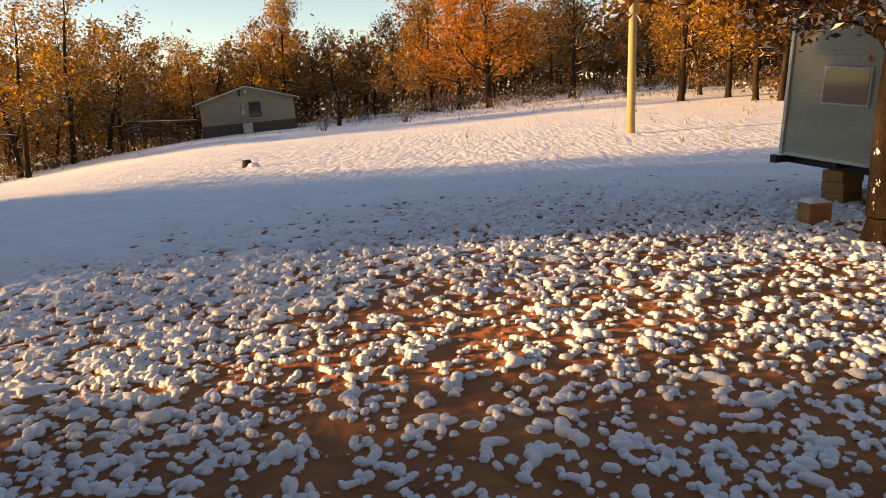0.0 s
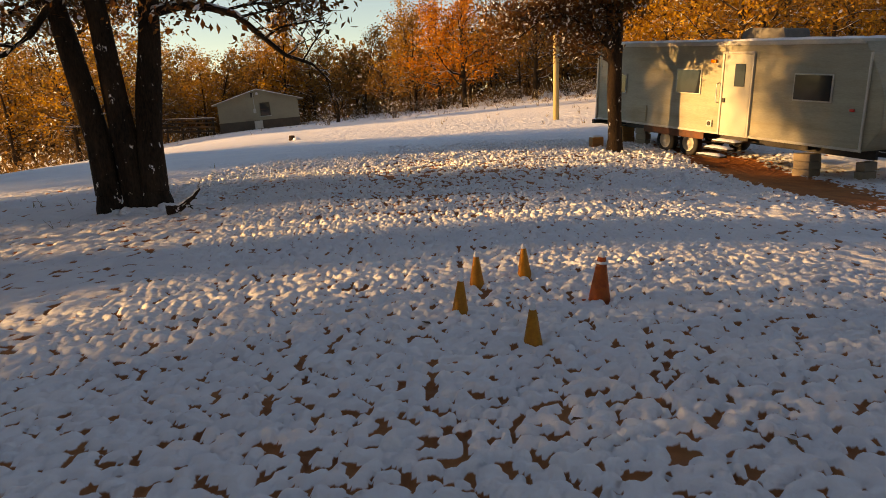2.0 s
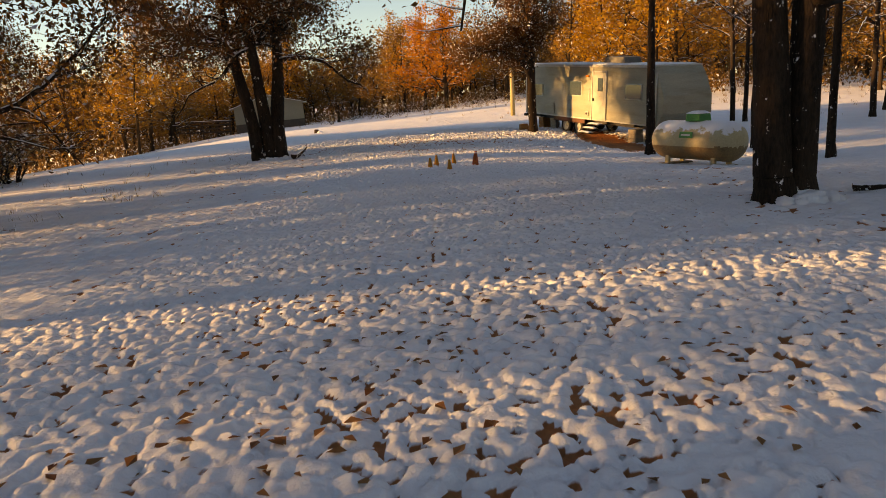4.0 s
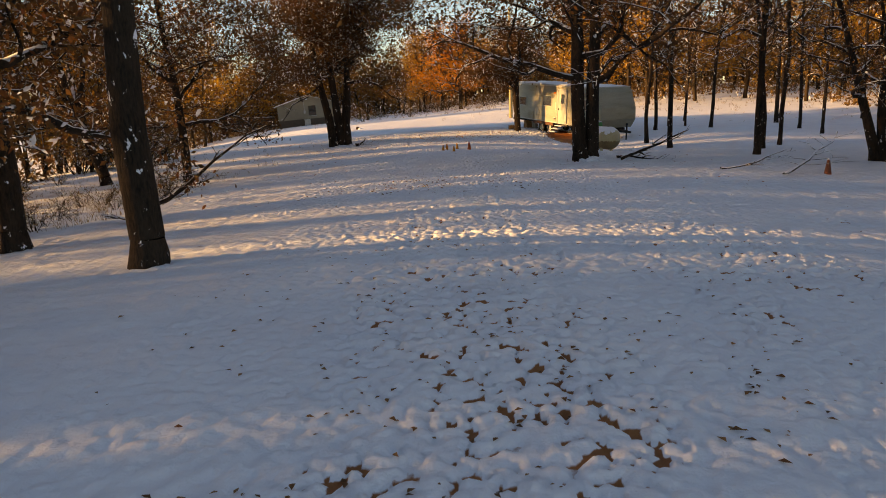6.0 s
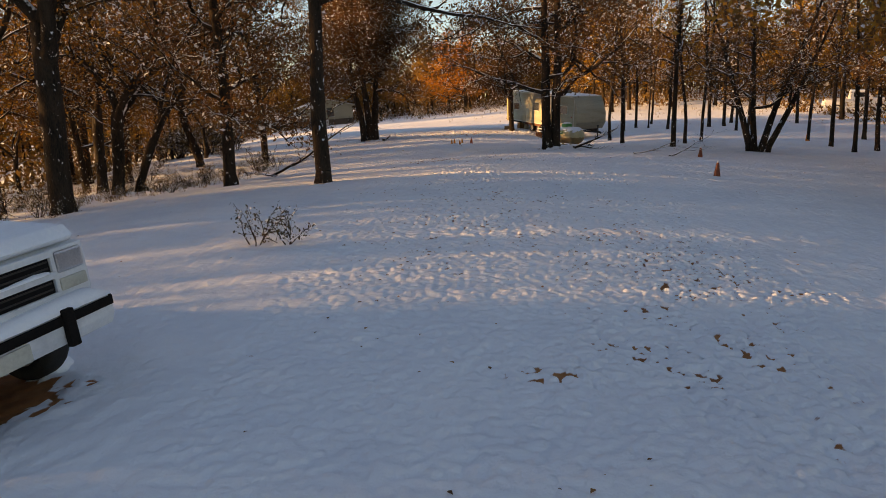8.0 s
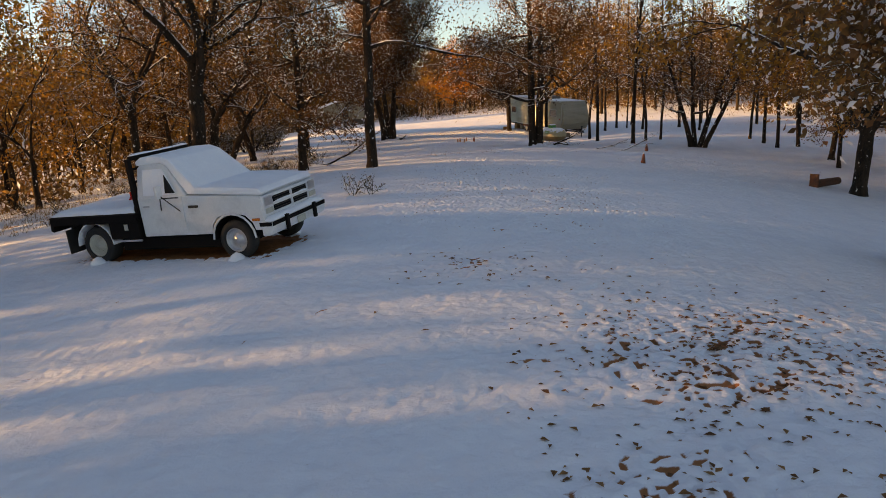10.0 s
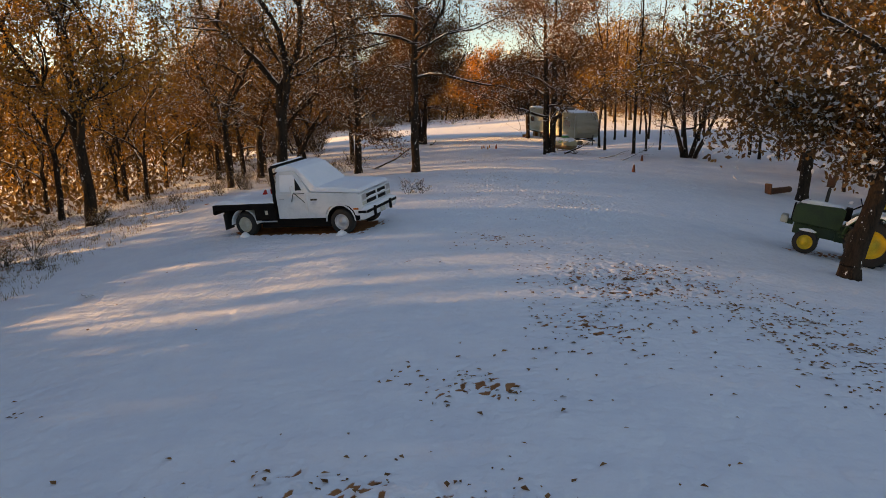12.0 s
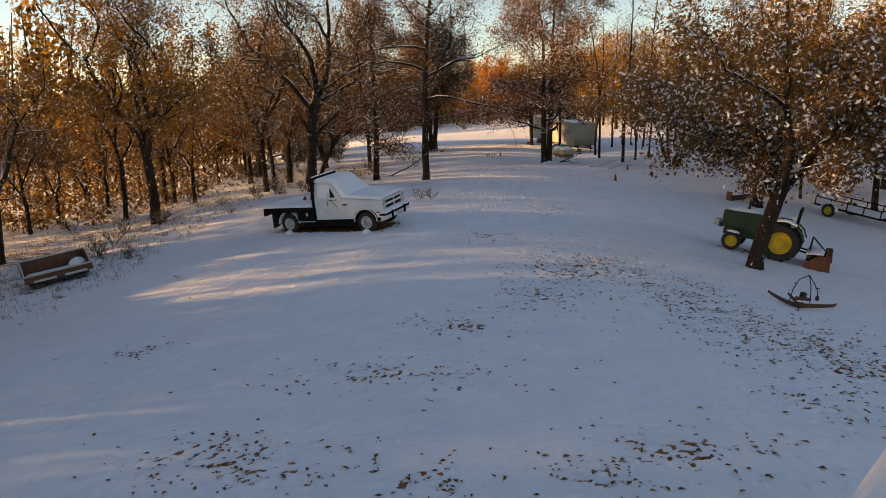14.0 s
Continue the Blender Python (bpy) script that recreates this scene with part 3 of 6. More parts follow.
def leaf_mesh(name, spots, size, per, spread_r, rng, material, parent, droop=0.0, label=""):
    """Small bent leaves round the given spots, each an island of two faces."""
    n = int(len(spots) * per)
    if not n:
        return None
    pick = np.array([spots[k % len(spots)][:] for k in range(n)])
    g = np.random.default_rng(rng.randrange(1 << 30))
    c = pick + g.normal(0, spread_r, (n, 3))
    c[:, 2] -= droop * g.random(n)
    a = g.normal(0, 1, (n, 3))
    a /= np.linalg.norm(a, axis=1, keepdims=True)
    b = np.cross(a, g.normal(0, 1, (n, 3)))
    b /= np.linalg.norm(b, axis=1, keepdims=True)
    w = np.cross(a, b)
    s = size * g.uniform(0.55, 1.35, (n, 1))
    v = np.stack([c - a * s, c + b * s * 0.5 + w * s * 0.2, c + a * s, c - b * s * 0.5 + w * s * 0.2], 1).reshape(-1, 3)
    i = np.arange(n)[:, None] * 4
    f = np.concatenate([i + [0, 1, 2], i + [0, 2, 3]])
    me = bpy.data.meshes.new(name)
    me.vertices.add(len(v))
    me.vertices.foreach_set("co", v.astype(np.float32).ravel())
    me.loops.add(f.size)
    me.loops.foreach_set("vertex_index", f.astype(np.int32).ravel())
    me.polygons.add(len(f))
    me.polygons.foreach_set("loop_start", np.arange(0, f.size, 3, dtype=np.int32))
    me.update(calc_edges=True)
    me.materials.append(material)
    ob = new(name, me)
    ob.parent = parent
    return tagged(ob, label)


def tree(seed, x, y, stems, height, first, kids=7, reach=2.6, leaf=0.07, per=4.0, leaves="brown_leaves", bark="bark", depth=3, label="", fork=None, name="oak_tree", flat=0.5, droop=0.0, group="trees of the yard", clear=2.0, arms=0):
    """stems: (dx, dy, radius, lean x, lean y) for each trunk; first: the share of the height where limbs begin."""
    w = Wood(seed)
    w.clear, w.coarse = clear, name == "wood_oak"
    root = thing(name, label or "snow-dusted oak with dark bark and brown leaves", "tree", on_land(x, y), group)
    for dx, dy, r, lx, ly in stems:
        h = height * w.rng.uniform(0.9, 1.08)
        ground = float(land(x + dx, y + dy) - land(x, y))
        foot = w.limb((dx, dy, ground - 0.25), (lx * 0.5, ly * 0.5, 1), 0.55, r * 1.55, r * 1.08, 3, 10, 0.02)
        if fork:
            low = w.limb(foot[-1][0], (lx, ly, 1), fork, r * 1.08, r * 0.95, 4, 10, 0.05)
            limbs = 4 if depth > 2 else 3
            for k in range(limbs):
                t = w.rng.uniform(0, 0.9) + k * 6.283 / limbs
                out = w.rng.uniform(0.35, 0.95)
                w.grow(low[-1 - k % 2][0], (math.cos(t) * out + lx, math.sin(t) * out + ly, 1.0), (h - fork) * reach * 0.15, r * w.rng.uniform(0.55, 0.72), 4 if depth > 2 else 3, flat)
        else:
            pts = w.limb(foot[-1][0], (lx, ly, 1), h, r * 1.08, 0.025, 12, 9, 0.04, 0.03)
            w.arms(pts, r, reach, arms or kids + 5, first, depth, kids - 1, flat, droop)
    solid("trunk", w.v, w.f, M[bark], root, smooth=True)
    if per:
        leaf_mesh("crown", [p for p in w.tips if p.z > clear], leaf, per, 0.10 + reach * 0.02 + leaf, w.rng, M[leaves], root, droop)
    return root


OAK = "dark-barked oak with snow on its limbs and brown leaves"
THIN = "slender bare oak sapling standing in the snow"
tree(11, -5.07, -2.6, [(-0.30, -0.06, 0.20, -0.10, 0.02), (0.02, -0.02, 0.19, -0.04, 0.0), (0.30, 0.03, 0.21, -0.005, 0.0)], 9.5, 0.30, 9, 4.4, 0.058, 11.0, arms=19, flat=0.35, droop=0.0, clear=2.9, label="clump of three dark oak trunks flecked with snow")
tree(12, 4.2, 4.5, [(0, 0, 0.17, 0.0, 0.02)], 5.6, 0.3, 9, 3.1, 0.055, 9.0, fork=2.3, clear=2.6, label="spreading oak with dark leaves beside the travel trailer")
# two added oaks, their crowns set high to throw dappled shade on the trailer
tree(24, -19.0, -0.5, [(0, 0, 0.12, 0.0, 0.0)], 7.2, 0.3, 9, 2.6, 0.055, 8.0, arms=9, clear=4.9, label="added slim oak whose small high crown of brown leaves shades the trailer")
for k, (px, py) in enumerate([(-25.0, 3.4)]):
    tree(25 + k, px, py, [(0, 0, 0.12, 0.0, 0.0)], 9.0, 0.3, 9, 2.4, 0.06, 5.0, arms=9, clear=6.6, label="added slim oak whose small high crown of brown leaves shades the trailer")
tree(13, 5.97, -5.5, [(0, 0, 0.12, -0.02, 0.01)], 9.5, 0.42, 7, 2.4, 0.05, 7.0, label="slim dark oak trunk beside the propane tank")
tree(14, 3.95, -17.2, [(-0.15, 0, 0.195, -0.015, 0.0), (0.15, 0.05, 0.185, 0.015, 0.0)], 13.0, 0.15, 9, 5.4, 0.06, 10.0, arms=13, clear=2.7, label="double-trunked oak with snow at its foot")
tree(15, -3.26, -30.4, [(0, 0, 0.17, -0.03, 0.0)], 12.5, 0.27, 9, 6.0, 0.055, 3.4, flat=0.7, arms=22, label=OAK, clear=2.6)
tree(16, -6.2, -27.8, [(0, 0, 0.16, 0.0, 0.0)], 10.5, 0.12, 8, 2.9, 0.055, 4.0, arms=22, label="upright oak with leafy sprouts along its trunk", clear=0.9)
tree(17, 12.2, -17.6, [(-0.2, 0, 0.13, -0.35, 0.1), (0.0, 0.1, 0.12, -0.12, -0.1), (0.2, 0, 0.13, 0.28, 0.1), (0.3, -0.1, 0.12, 0.65, 0.0)], 6.2, 0.24, 6, 3.4, 0.05, 3.0, arms=9, label="many-stemmed bare oak spreading from one foot")
tree(18, 7.85, -45.8, [(0, 0, 0.21, 0.14, 0.05)], 7.6, 0.30, 9, 3.2, 0.075, 11.0, leaves="snowy_leaves", droop=0.3, clear=2.5, fork=2.3, label="leaning oak whose brown leaves carry snow, beside the tractor")
tree(19, 13.0, -31.6, [(0, 0, 0.22, 0.05, 0.0)], 9.5, 0.15, 9, 3.3, 0.085, 9.0, leaves="hanging_leaves", droop=0.5, fork=2.2, clear=1.9, label="broad oak hung with golden brown leaves")
tree(20, -15.0, -36.0, [(0, 0, 0.21, -0.06, 0.02)], 12.0, 0.22, 9, 2.9, 0.065, 9.0, leaves="hanging_leaves", flat=0.4, fork=3.4, clear=2.4, label="wide-branched oak at the edge of the brush")
tree(21, -8.9, -31.4, [(0, 0, 0.24, 0.0, 0.0)], 13.0, 0.22, 9, 2.9, 0.06, 5.0, leaves="dull_gold_leaves", flat=0.4, fork=3.8, clear=2.8, label="stout oak behind the flatbed truck")
tree(22, -10.8, -24.5, [(0, 0, 0.18, 0.02, 0.0), (0.5, 0.3, 0.13, 0.30, 0.0)], 10.0, 0.24, 9, 2.9, 0.05, 1.6, leaves="dull_gold_leaves", fork=2.4, clear=2.0, label=OAK)
tree(23, -12.8, -10.8, [(0, 0, 0.19, -0.35, 0.1)], 10.0, 0.24, 9, 3.1, 0.06, 4.5, fork=2.6, clear=2.0, label="leaning crooked oak with brown leaves")
tree(30, -9.0, -12.8, [(0, 0, 0.15, -0.05, 0.0)], 9.5, 0.16, 9, 4.8, 0.058, 8.0, flat=0.75, arms=20, clear=1.5, label="low-hung oak with dull brown leaves")
for k, (px, py, r) in enumerate([(-13.0, -21.0, 0.18), (-14.3, -15.8, 0.16), (-12.2, -28.5, 0.15)]):
    tree(31 + k, px, py, [(0, 0, r, random.uniform(-0.08, 0.05), 0.0)], 10.5, 0.22, 9, 2.9, 0.055, 1.6, leaves="hanging_leaves", fork=2.8, clear=2.2, label=OAK)
for k, (px, py, r) in enumerate([(9.33, -16.0, 0.10), (8.65, -9.7, 0.09), (12.1, -11.4, 0.07), (14.4, 1.8, 0.09)]):
    tree(40 + k, px, py, [(0, 0, r, random.uniform(-0.04, 0.08), 0.0)], 12.0, 0.25, 7, 2.4, 0.05, 3.0, label=THIN, name="oak_sapling", depth=2, arms=20)


def copies(made, spots, seed, wide=1.0, tall=1.0):
    rng = random.Random(seed)
    for k, (px, py) in enumerate(spots):
        s = rng.uniform(0.82, 1.15)
        copy_thing(made[k % len(made)], on_land(px, py, rng.uniform(0, 360)) @ Matrix.Diagonal((s * wide, s * wide, s * tall * rng.uniform(0.92, 1.1), 1)))


def named(start):
    return [o for o in bpy.data.objects if o.name.startswith(start) and not o.parent]


for k, (px, py) in enumerate([(-16.3, -28.5), (-19.4, -25.2), (-14.3, -5.5)]):
    tree(50 + k, px, py, [(0, 0, 0.10, random.uniform(-0.08, 0.08), 0.0)], (7.5, 8.5, 7.0)[k], 0.2, 8, 2.9, 0.075, 2.6, leaves=("hanging_leaves", "far_leaves", "hanging_leaves")[k], fork=(1.6, 2.2, 1.3)[k], clear=0.8, label="young oak with golden leaves at the edge of the brush", name="young_oak", flat=0.3, depth=2)
saplings = named("oak_sapling")
copies(saplings, [(13.0, 4.6), (11.7, 2.8), (13.6, 3.6), (15.1, 8.3), (19.2, 4.6), (18.0, -0.7), (17.2, -4.5), (10.8, -13.0), (17.6, -13.1), (17.2, -15.8), (18.2, -9.6), (18.9, -14.6), (17.9, 3.9), (16.4, -23.8), (16.8, -27.4), (9.0, -5.2), (21, -18), (22, -8), (24, -12), (21, 8), (25, 6), (27, -4)], 3)
copies(named("young_oak"), [(-17.5, -2.2), (-18.2, -26.8), (-20.5, -13.6), (-19.3, -19.3), (-22, -34.5), (-22.4, -31.5), (-21.0, -29), (-23.5, -38), (-24, -26), (-20, -41), (-18, -33), (-26, -18.5), (-24.5, -11.9), ], 14)
# added low copies, heights chosen to keep the sun off the yard's left
low = [(-17.6, 0.7, 0.46), (-18.8, 1.3, 0.52), (-17.4, 1.7, 0.50), (-19.3, 2.2, 0.56), (-18.0, 2.8, 0.56), (-20.0, 3.2, 0.64), (-18.4, 3.9, 0.60), (-20.6, 4.4, 0.68), (-20.4, -23.3, 0.62), (-21.6, -24.0, 0.66)]
for k, (px, py, s) in enumerate(low):
    copy_thing(named("young_oak")[k % 3], on_land(px, py, 70 * k) @ Matrix.Diagonal((s * 1.2, s * 1.2, s, 1)))
yard = [o for o in named("oak_tree")][-4:]
# several western copies are added out of view to shade the yard
copies(yard, [(-14.6, -19.0), (-16.8, -17.3), (-17.5, -13.0), (-19.0, -41.0), (-24, -34.2), (22.5, -27), (24, -22), (19.7, -29.4), (-21.5, 8.3), (-25, -45.6), (-26, 9.0), (-18, -53.4), (-22, -54.6), (-31, 7.5), (-19, -11.6), (21, -24), (17.5, -21), (24.5, -31), (20, -35)], 4)

# the woods round the field
woods = []
for k in range(7):
    gold = ("far_leaves", "gold_leaves", "wood_leaves", "far_leaves", "gold_leaves", "far_leaves", "wood_leaves")[k]
    woods.append(tree(60 + k, -200 + 12 * k, 240, [(0, 0, 0.17, random.uniform(-0.06, 0.06), 0)], (9.5, 11.0, 9.0, 10.0, 11.5, 10.0, 9.5)[k], (0.12, 0.2, 0.10, 0.16, 0.22, 0.14, 0.12)[k], 7, 3.8, 0.14, (10.0, 10.0, 9.0, 2.0, 11.0, 8.0, 6.0)[k], gold, "bark_far", 2, arms=18,
        label="autumn oak in the wood beyond the field", clear=0.7, name="wood_oak", group="oaks of the wood"))
wr = random.Random(77)
spots = []


def lane(x, y):
    """Where the sun's line through a place meets x = 0."""
    return y + math.tan(radians(SUN_AZ)) * x


LANES = ((1.3, 4.6), (-5.2, -4.2), (-9.0, -7.8), (-16.5, -16.1), (-22.1, -21.5), (-30.2, -29.2), (-48.95, -48.65))


def gap(x, y, edge=0.0):
    """Lanes that the trees to the west leave open to the low sun."""
    return any(a - edge < lane(x, y) < b + edge for a, b in LANES)


def scatter(n, x0, x1, y0, y1, gap, ok=lambda x, y: True):
    out, tries = [], 0
    while n > 0 and tries < 6000:
        tries += 1
        q = (wr.uniform(x0, x1), wr.uniform(y0, y1))
        if ok(*q) and all((q[0] - a) ** 2 + (q[1] - b) ** 2 > gap * gap for a, b in spots):
            spots.append(q)
            out.append(q)
            n -= 1
    return out


# north of the field, low against the sky
spots += [(2.2, 54.8), (-0.2, 58.5), (-2.6, 63), (8.9, 56.0), (-19, 76)]
copies(woods, scatter(90, -62, 40, 64, 86, 2.3, lambda x, y: not (-27 < x < -6 and y < 74) and x > -0.53 * (y + 40.5) and not 0.16 < (x + 0.5) / (y + 3.5) < 0.255), 5, 1.0, 0.88)
# sunlit gold to the east
copies([woods[1], woods[4], woods[0]], [(12.3, 38.5), (15.5, 33)] + scatter(34, 14, 46, 26, 66, 2.8, lambda x, y: (x + 0.5) / (y + 3.5) > 0.27), 6, 1.0, 0.85)
copies([woods[4], woods[1], woods[5]], scatter(34, 29, 52, -45, 28, 3.0, lambda x, y: (x - 34) ** 2 + (y - 14.5) ** 2 > 20), 7)
copies(woods, scatter(26, -44, -24, 34, 66, 2.6, lambda x, y: x > -0.53 * (y + 40.5)), 8, 1.0, 0.85)
# added to the west to shade the yard, in stands with the sun's lanes between them
west = scatter(66, -56, -26, -84, 1.5, 2.0, lambda x, y: not gap(x, y, 1.3 if lane(x, y) < -12 else 1.9))
west += scatter(34, -46, -20, -8, 10, 1.4, lambda x, y: 5.3 < lane(x, y) < 11.5)
west += scatter(16, -24, -14, -84, -58, 2.4)
west += scatter(40, -48, -24, -84, -20, 1.7, lambda x, y: not gap(x, y, 1.2))
west += scatter(10, -46, -24, -16, 0, 1.5, lambda x, y: -2.3 < lane(x, y) < -1.0)
# narrowed copies, added to shade the strip between two lanes
copies(woods, scatter(9, -46, -24, -12, -2, 1.0, lambda x, y: -6.5 < lane(x, y) < -6.1), 13, 0.32, 1.0)
west += scatter(16, -46, -22, -14, 1, 1.3, lambda x, y: -2.2 < lane(x, y) < -0.5)
west += scatter(20, -46, -24, -70, -30, 1.2, lambda x, y: not gap(x, y, 0.5))
west += scatter(16, -42, -24, -68, -50, 1.2, lambda x, y: -62 < lane(x, y) < -50.5)
west = [q for q in west if not -37.5 < lane(*q) < -26 or wr.random() < 0.5]
# sparse added trees that let only part of the sun through a lane
thin = [(-30.0, -5.7), (-34.0, -6.0), (-27.0, -5.3), (-38.0, -6.2), (-30.0, -44.6), (-26.0, -44.3), (-34.0, -45.0), (-25.0, -23.8), (-30.0, -23.9), (-35.0, -24.2), (-27.5, -23.3), (-32.0, -24.6), (-30.0, -50.8), (-34.0, -51.4), (-27.0, -51.0), (-30.0, -18.2), (-33.0, -18.7), (-28.0, -17.7), (-36.0, -19.4)] + scatter(30, -44, -25, -70, -30, 0.9, lambda x, y: lane(x, y) < -10.5) + scatter(12, -44, -24, -24, -6, 1.0, lambda x, y: -12.5 < lane(x, y) < -7.4)
thin += [(-30.0, -41.3), (-27.0, -41.0), (-33.0, -41.7), (-29.0, -40.4), (-35.0, -42.4)]


def shade_wood(dense, sparse, low):
    """Wood added to the west, mostly out of view, to shade the yard: slim stems and leaf clumps nobody could count."""
    g = np.random.default_rng(41)
    leaf, v, f = [], [], []
    for (x, y), n, wide in [(q, 520, 1.25) for q in dense] + [(q, 150, 1.4) for q in sparse] + [(q, 330, 0.8) for q in low]:
        h, top = float(land(x, y)), g.uniform(10.5, 13.0) * (1.35 if lane(x, y) < -36 else 0.72 if x > -37 and -14 < lane(x, y) < -1 else 0.86 if lane(x, y) > 3 else 1.1)
        top = g.uniform(3.6, 4.5) if (x, y) in low else top
        k = g.random(n) ** 0.8
        c = np.column_stack([g.normal(0, 0.62, (n, 2)) * wide * np.sqrt(1.15 - k)[:, None], 0.8 + (top - 0.8) * k])
        leaf.append(c + (x, y, h))
        o, lx, ly, r = len(v), *g.normal(0, 1.1, 2), g.uniform(0.05, 0.15)
        for t, rr in ((-0.3, r), (top * 0.5, r * 0.7), (top, 0.03)):
            v += [(x + lx * max(t, 0) / top + rr * math.cos(j * 1.2566), y + ly * max(t, 0) / top + rr * math.sin(j * 1.2566), h + t) for j in range(5)]
        f += [(o + lev + j, o + lev + (j + 1) % 5, o + lev + 5 + (j + 1) % 5, o + lev + 5 + j) for lev in (0, 5) for j in range(5)]
    tagged(solid("west_stems", v, f, M["bark_far"]), "slim dark stems of the oak wood added to shade the yard", "woods", kind="stuff")
    c = np.concatenate(leaf)
    m = len(c)
    a, b = g.normal(0, 1, (m, 3)), g.normal(0, 1, (m, 3))
    a /= np.linalg.norm(a, axis=1, keepdims=True)
    b = np.cross(a, b)
    b /= np.linalg.norm(b, axis=1, keepdims=True)
    k = g.uniform(0.10, 0.26, (m, 1))
    q = np.stack([c - a * k, c + b * k * 0.6, c + a * k, c - b * k * 0.6], 1).reshape(-1, 3)
    i = np.arange(m)[:, None] * 4
    tagged(solid("west_foliage", q, np.concatenate([i + [0, 1, 2], i + [0, 2, 3]]), M["far_leaves"]), "golden brown foliage of the oak wood added to shade the yard", "woods", kind="stuff")


# low added row that shades the wagon's side and leaves the lane beyond lit
thicket = [(wr.uniform(-26, -22.5), -57.0 + 0.75 * k) for k in range(20)]
shade_wood(west, thin, thicket)
tree(95, 2.2, 54.8, [(0, 0, 0.24, 0.0, 0.0)], 9.5, 0.16, 8, 4.6, 0.13, 9.0, "orange_leaves", "bark_far", 2, arms=24, label="bright orange oak at the far edge of the field", clear=1.6, group="oaks of the wood")
tree(96, -0.2, 58.5, [(0, 0, 0.2, 0.04, 0.0)], 9.0, 0.14, 8, 4.2, 0.13, 8.0, "orange_leaves", "bark_far", 2, arms=20, label="rust orange oak at the far edge of the field", clear=1.0, group="oaks of the wood")
tree(97, -2.6, 63.0, [(0, 0, 0.2, -0.04, 0.0)], 9.0, 0.14, 8, 4.2, 0.13, 6.0, "far_leaves", "bark_far", 2, arms=20, label="russet oak at the far edge of the field", clear=1.0, group="oaks of the wood")
tree(98, 8.9, 56.0, [(0, 0, 0.26, 0.02, 0.0)], 9.0, 0.25, 9, 5.0, 0.10, 0.7, "far_leaves", "bark_far", 3, arms=15, label="almost bare crooked oak at the field's edge", clear=2.0, group="oaks of the wood")
tree(99, -19.0, 76.0, [(0, 0, 0.24, 0.0, 0.0)], 12.5, 0.25, 8, 4.2, 0.15, 9.0, "gold_leaves", "bark_far", 2, arms=22, label="tall golden oak above the rest of the wood", clear=2.0, group="oaks of the wood")
for o in woods:
    for q in (*o.children, o):
        bpy.data.objects.remove(q)


def brush(spots, g):
    """Waist-high to man-high thicket under the trees."""
    n = 70
    tall = g.uniform(0.5, 1.7, len(spots))
    c = np.repeat(np.column_stack([spots, land(spots[:, 0], spots[:, 1])]), n, 0)
    t = np.repeat(tall, n)[:, None]
    c = c + g.normal(0, 0.65, c.shape) * t * (1.0, 1.0, 0.0) + np.abs(g.normal(0, 0.7, (len(c), 1))) * t * (0, 0, 1)
    m = len(c)
    a, b = g.normal(0, 1, (m, 3)) + (0, 0, 0.8), g.normal(0, 1, (m, 3))
    a /= np.linalg.norm(a, axis=1, keepdims=True)
    b = np.cross(a, b)
    b /= np.linalg.norm(b, axis=1, keepdims=True)
    s = g.uniform(0.06, 0.2, (m, 1))
    q = np.stack([c - a * s, c + b * s * 0.45, c + a * s, c - b * s * 0.45], 1).reshape(-1, 3)
    i = np.arange(m)[:, None] * 4
    ob = solid("undergrowth", q, np.concatenate([i + [0, 1, 2], i + [0, 2, 3]]), M["brush_leaves"])
    return tagged(ob, "brown thicket under the oaks of the wood", "undergrowth", kind="stuff")


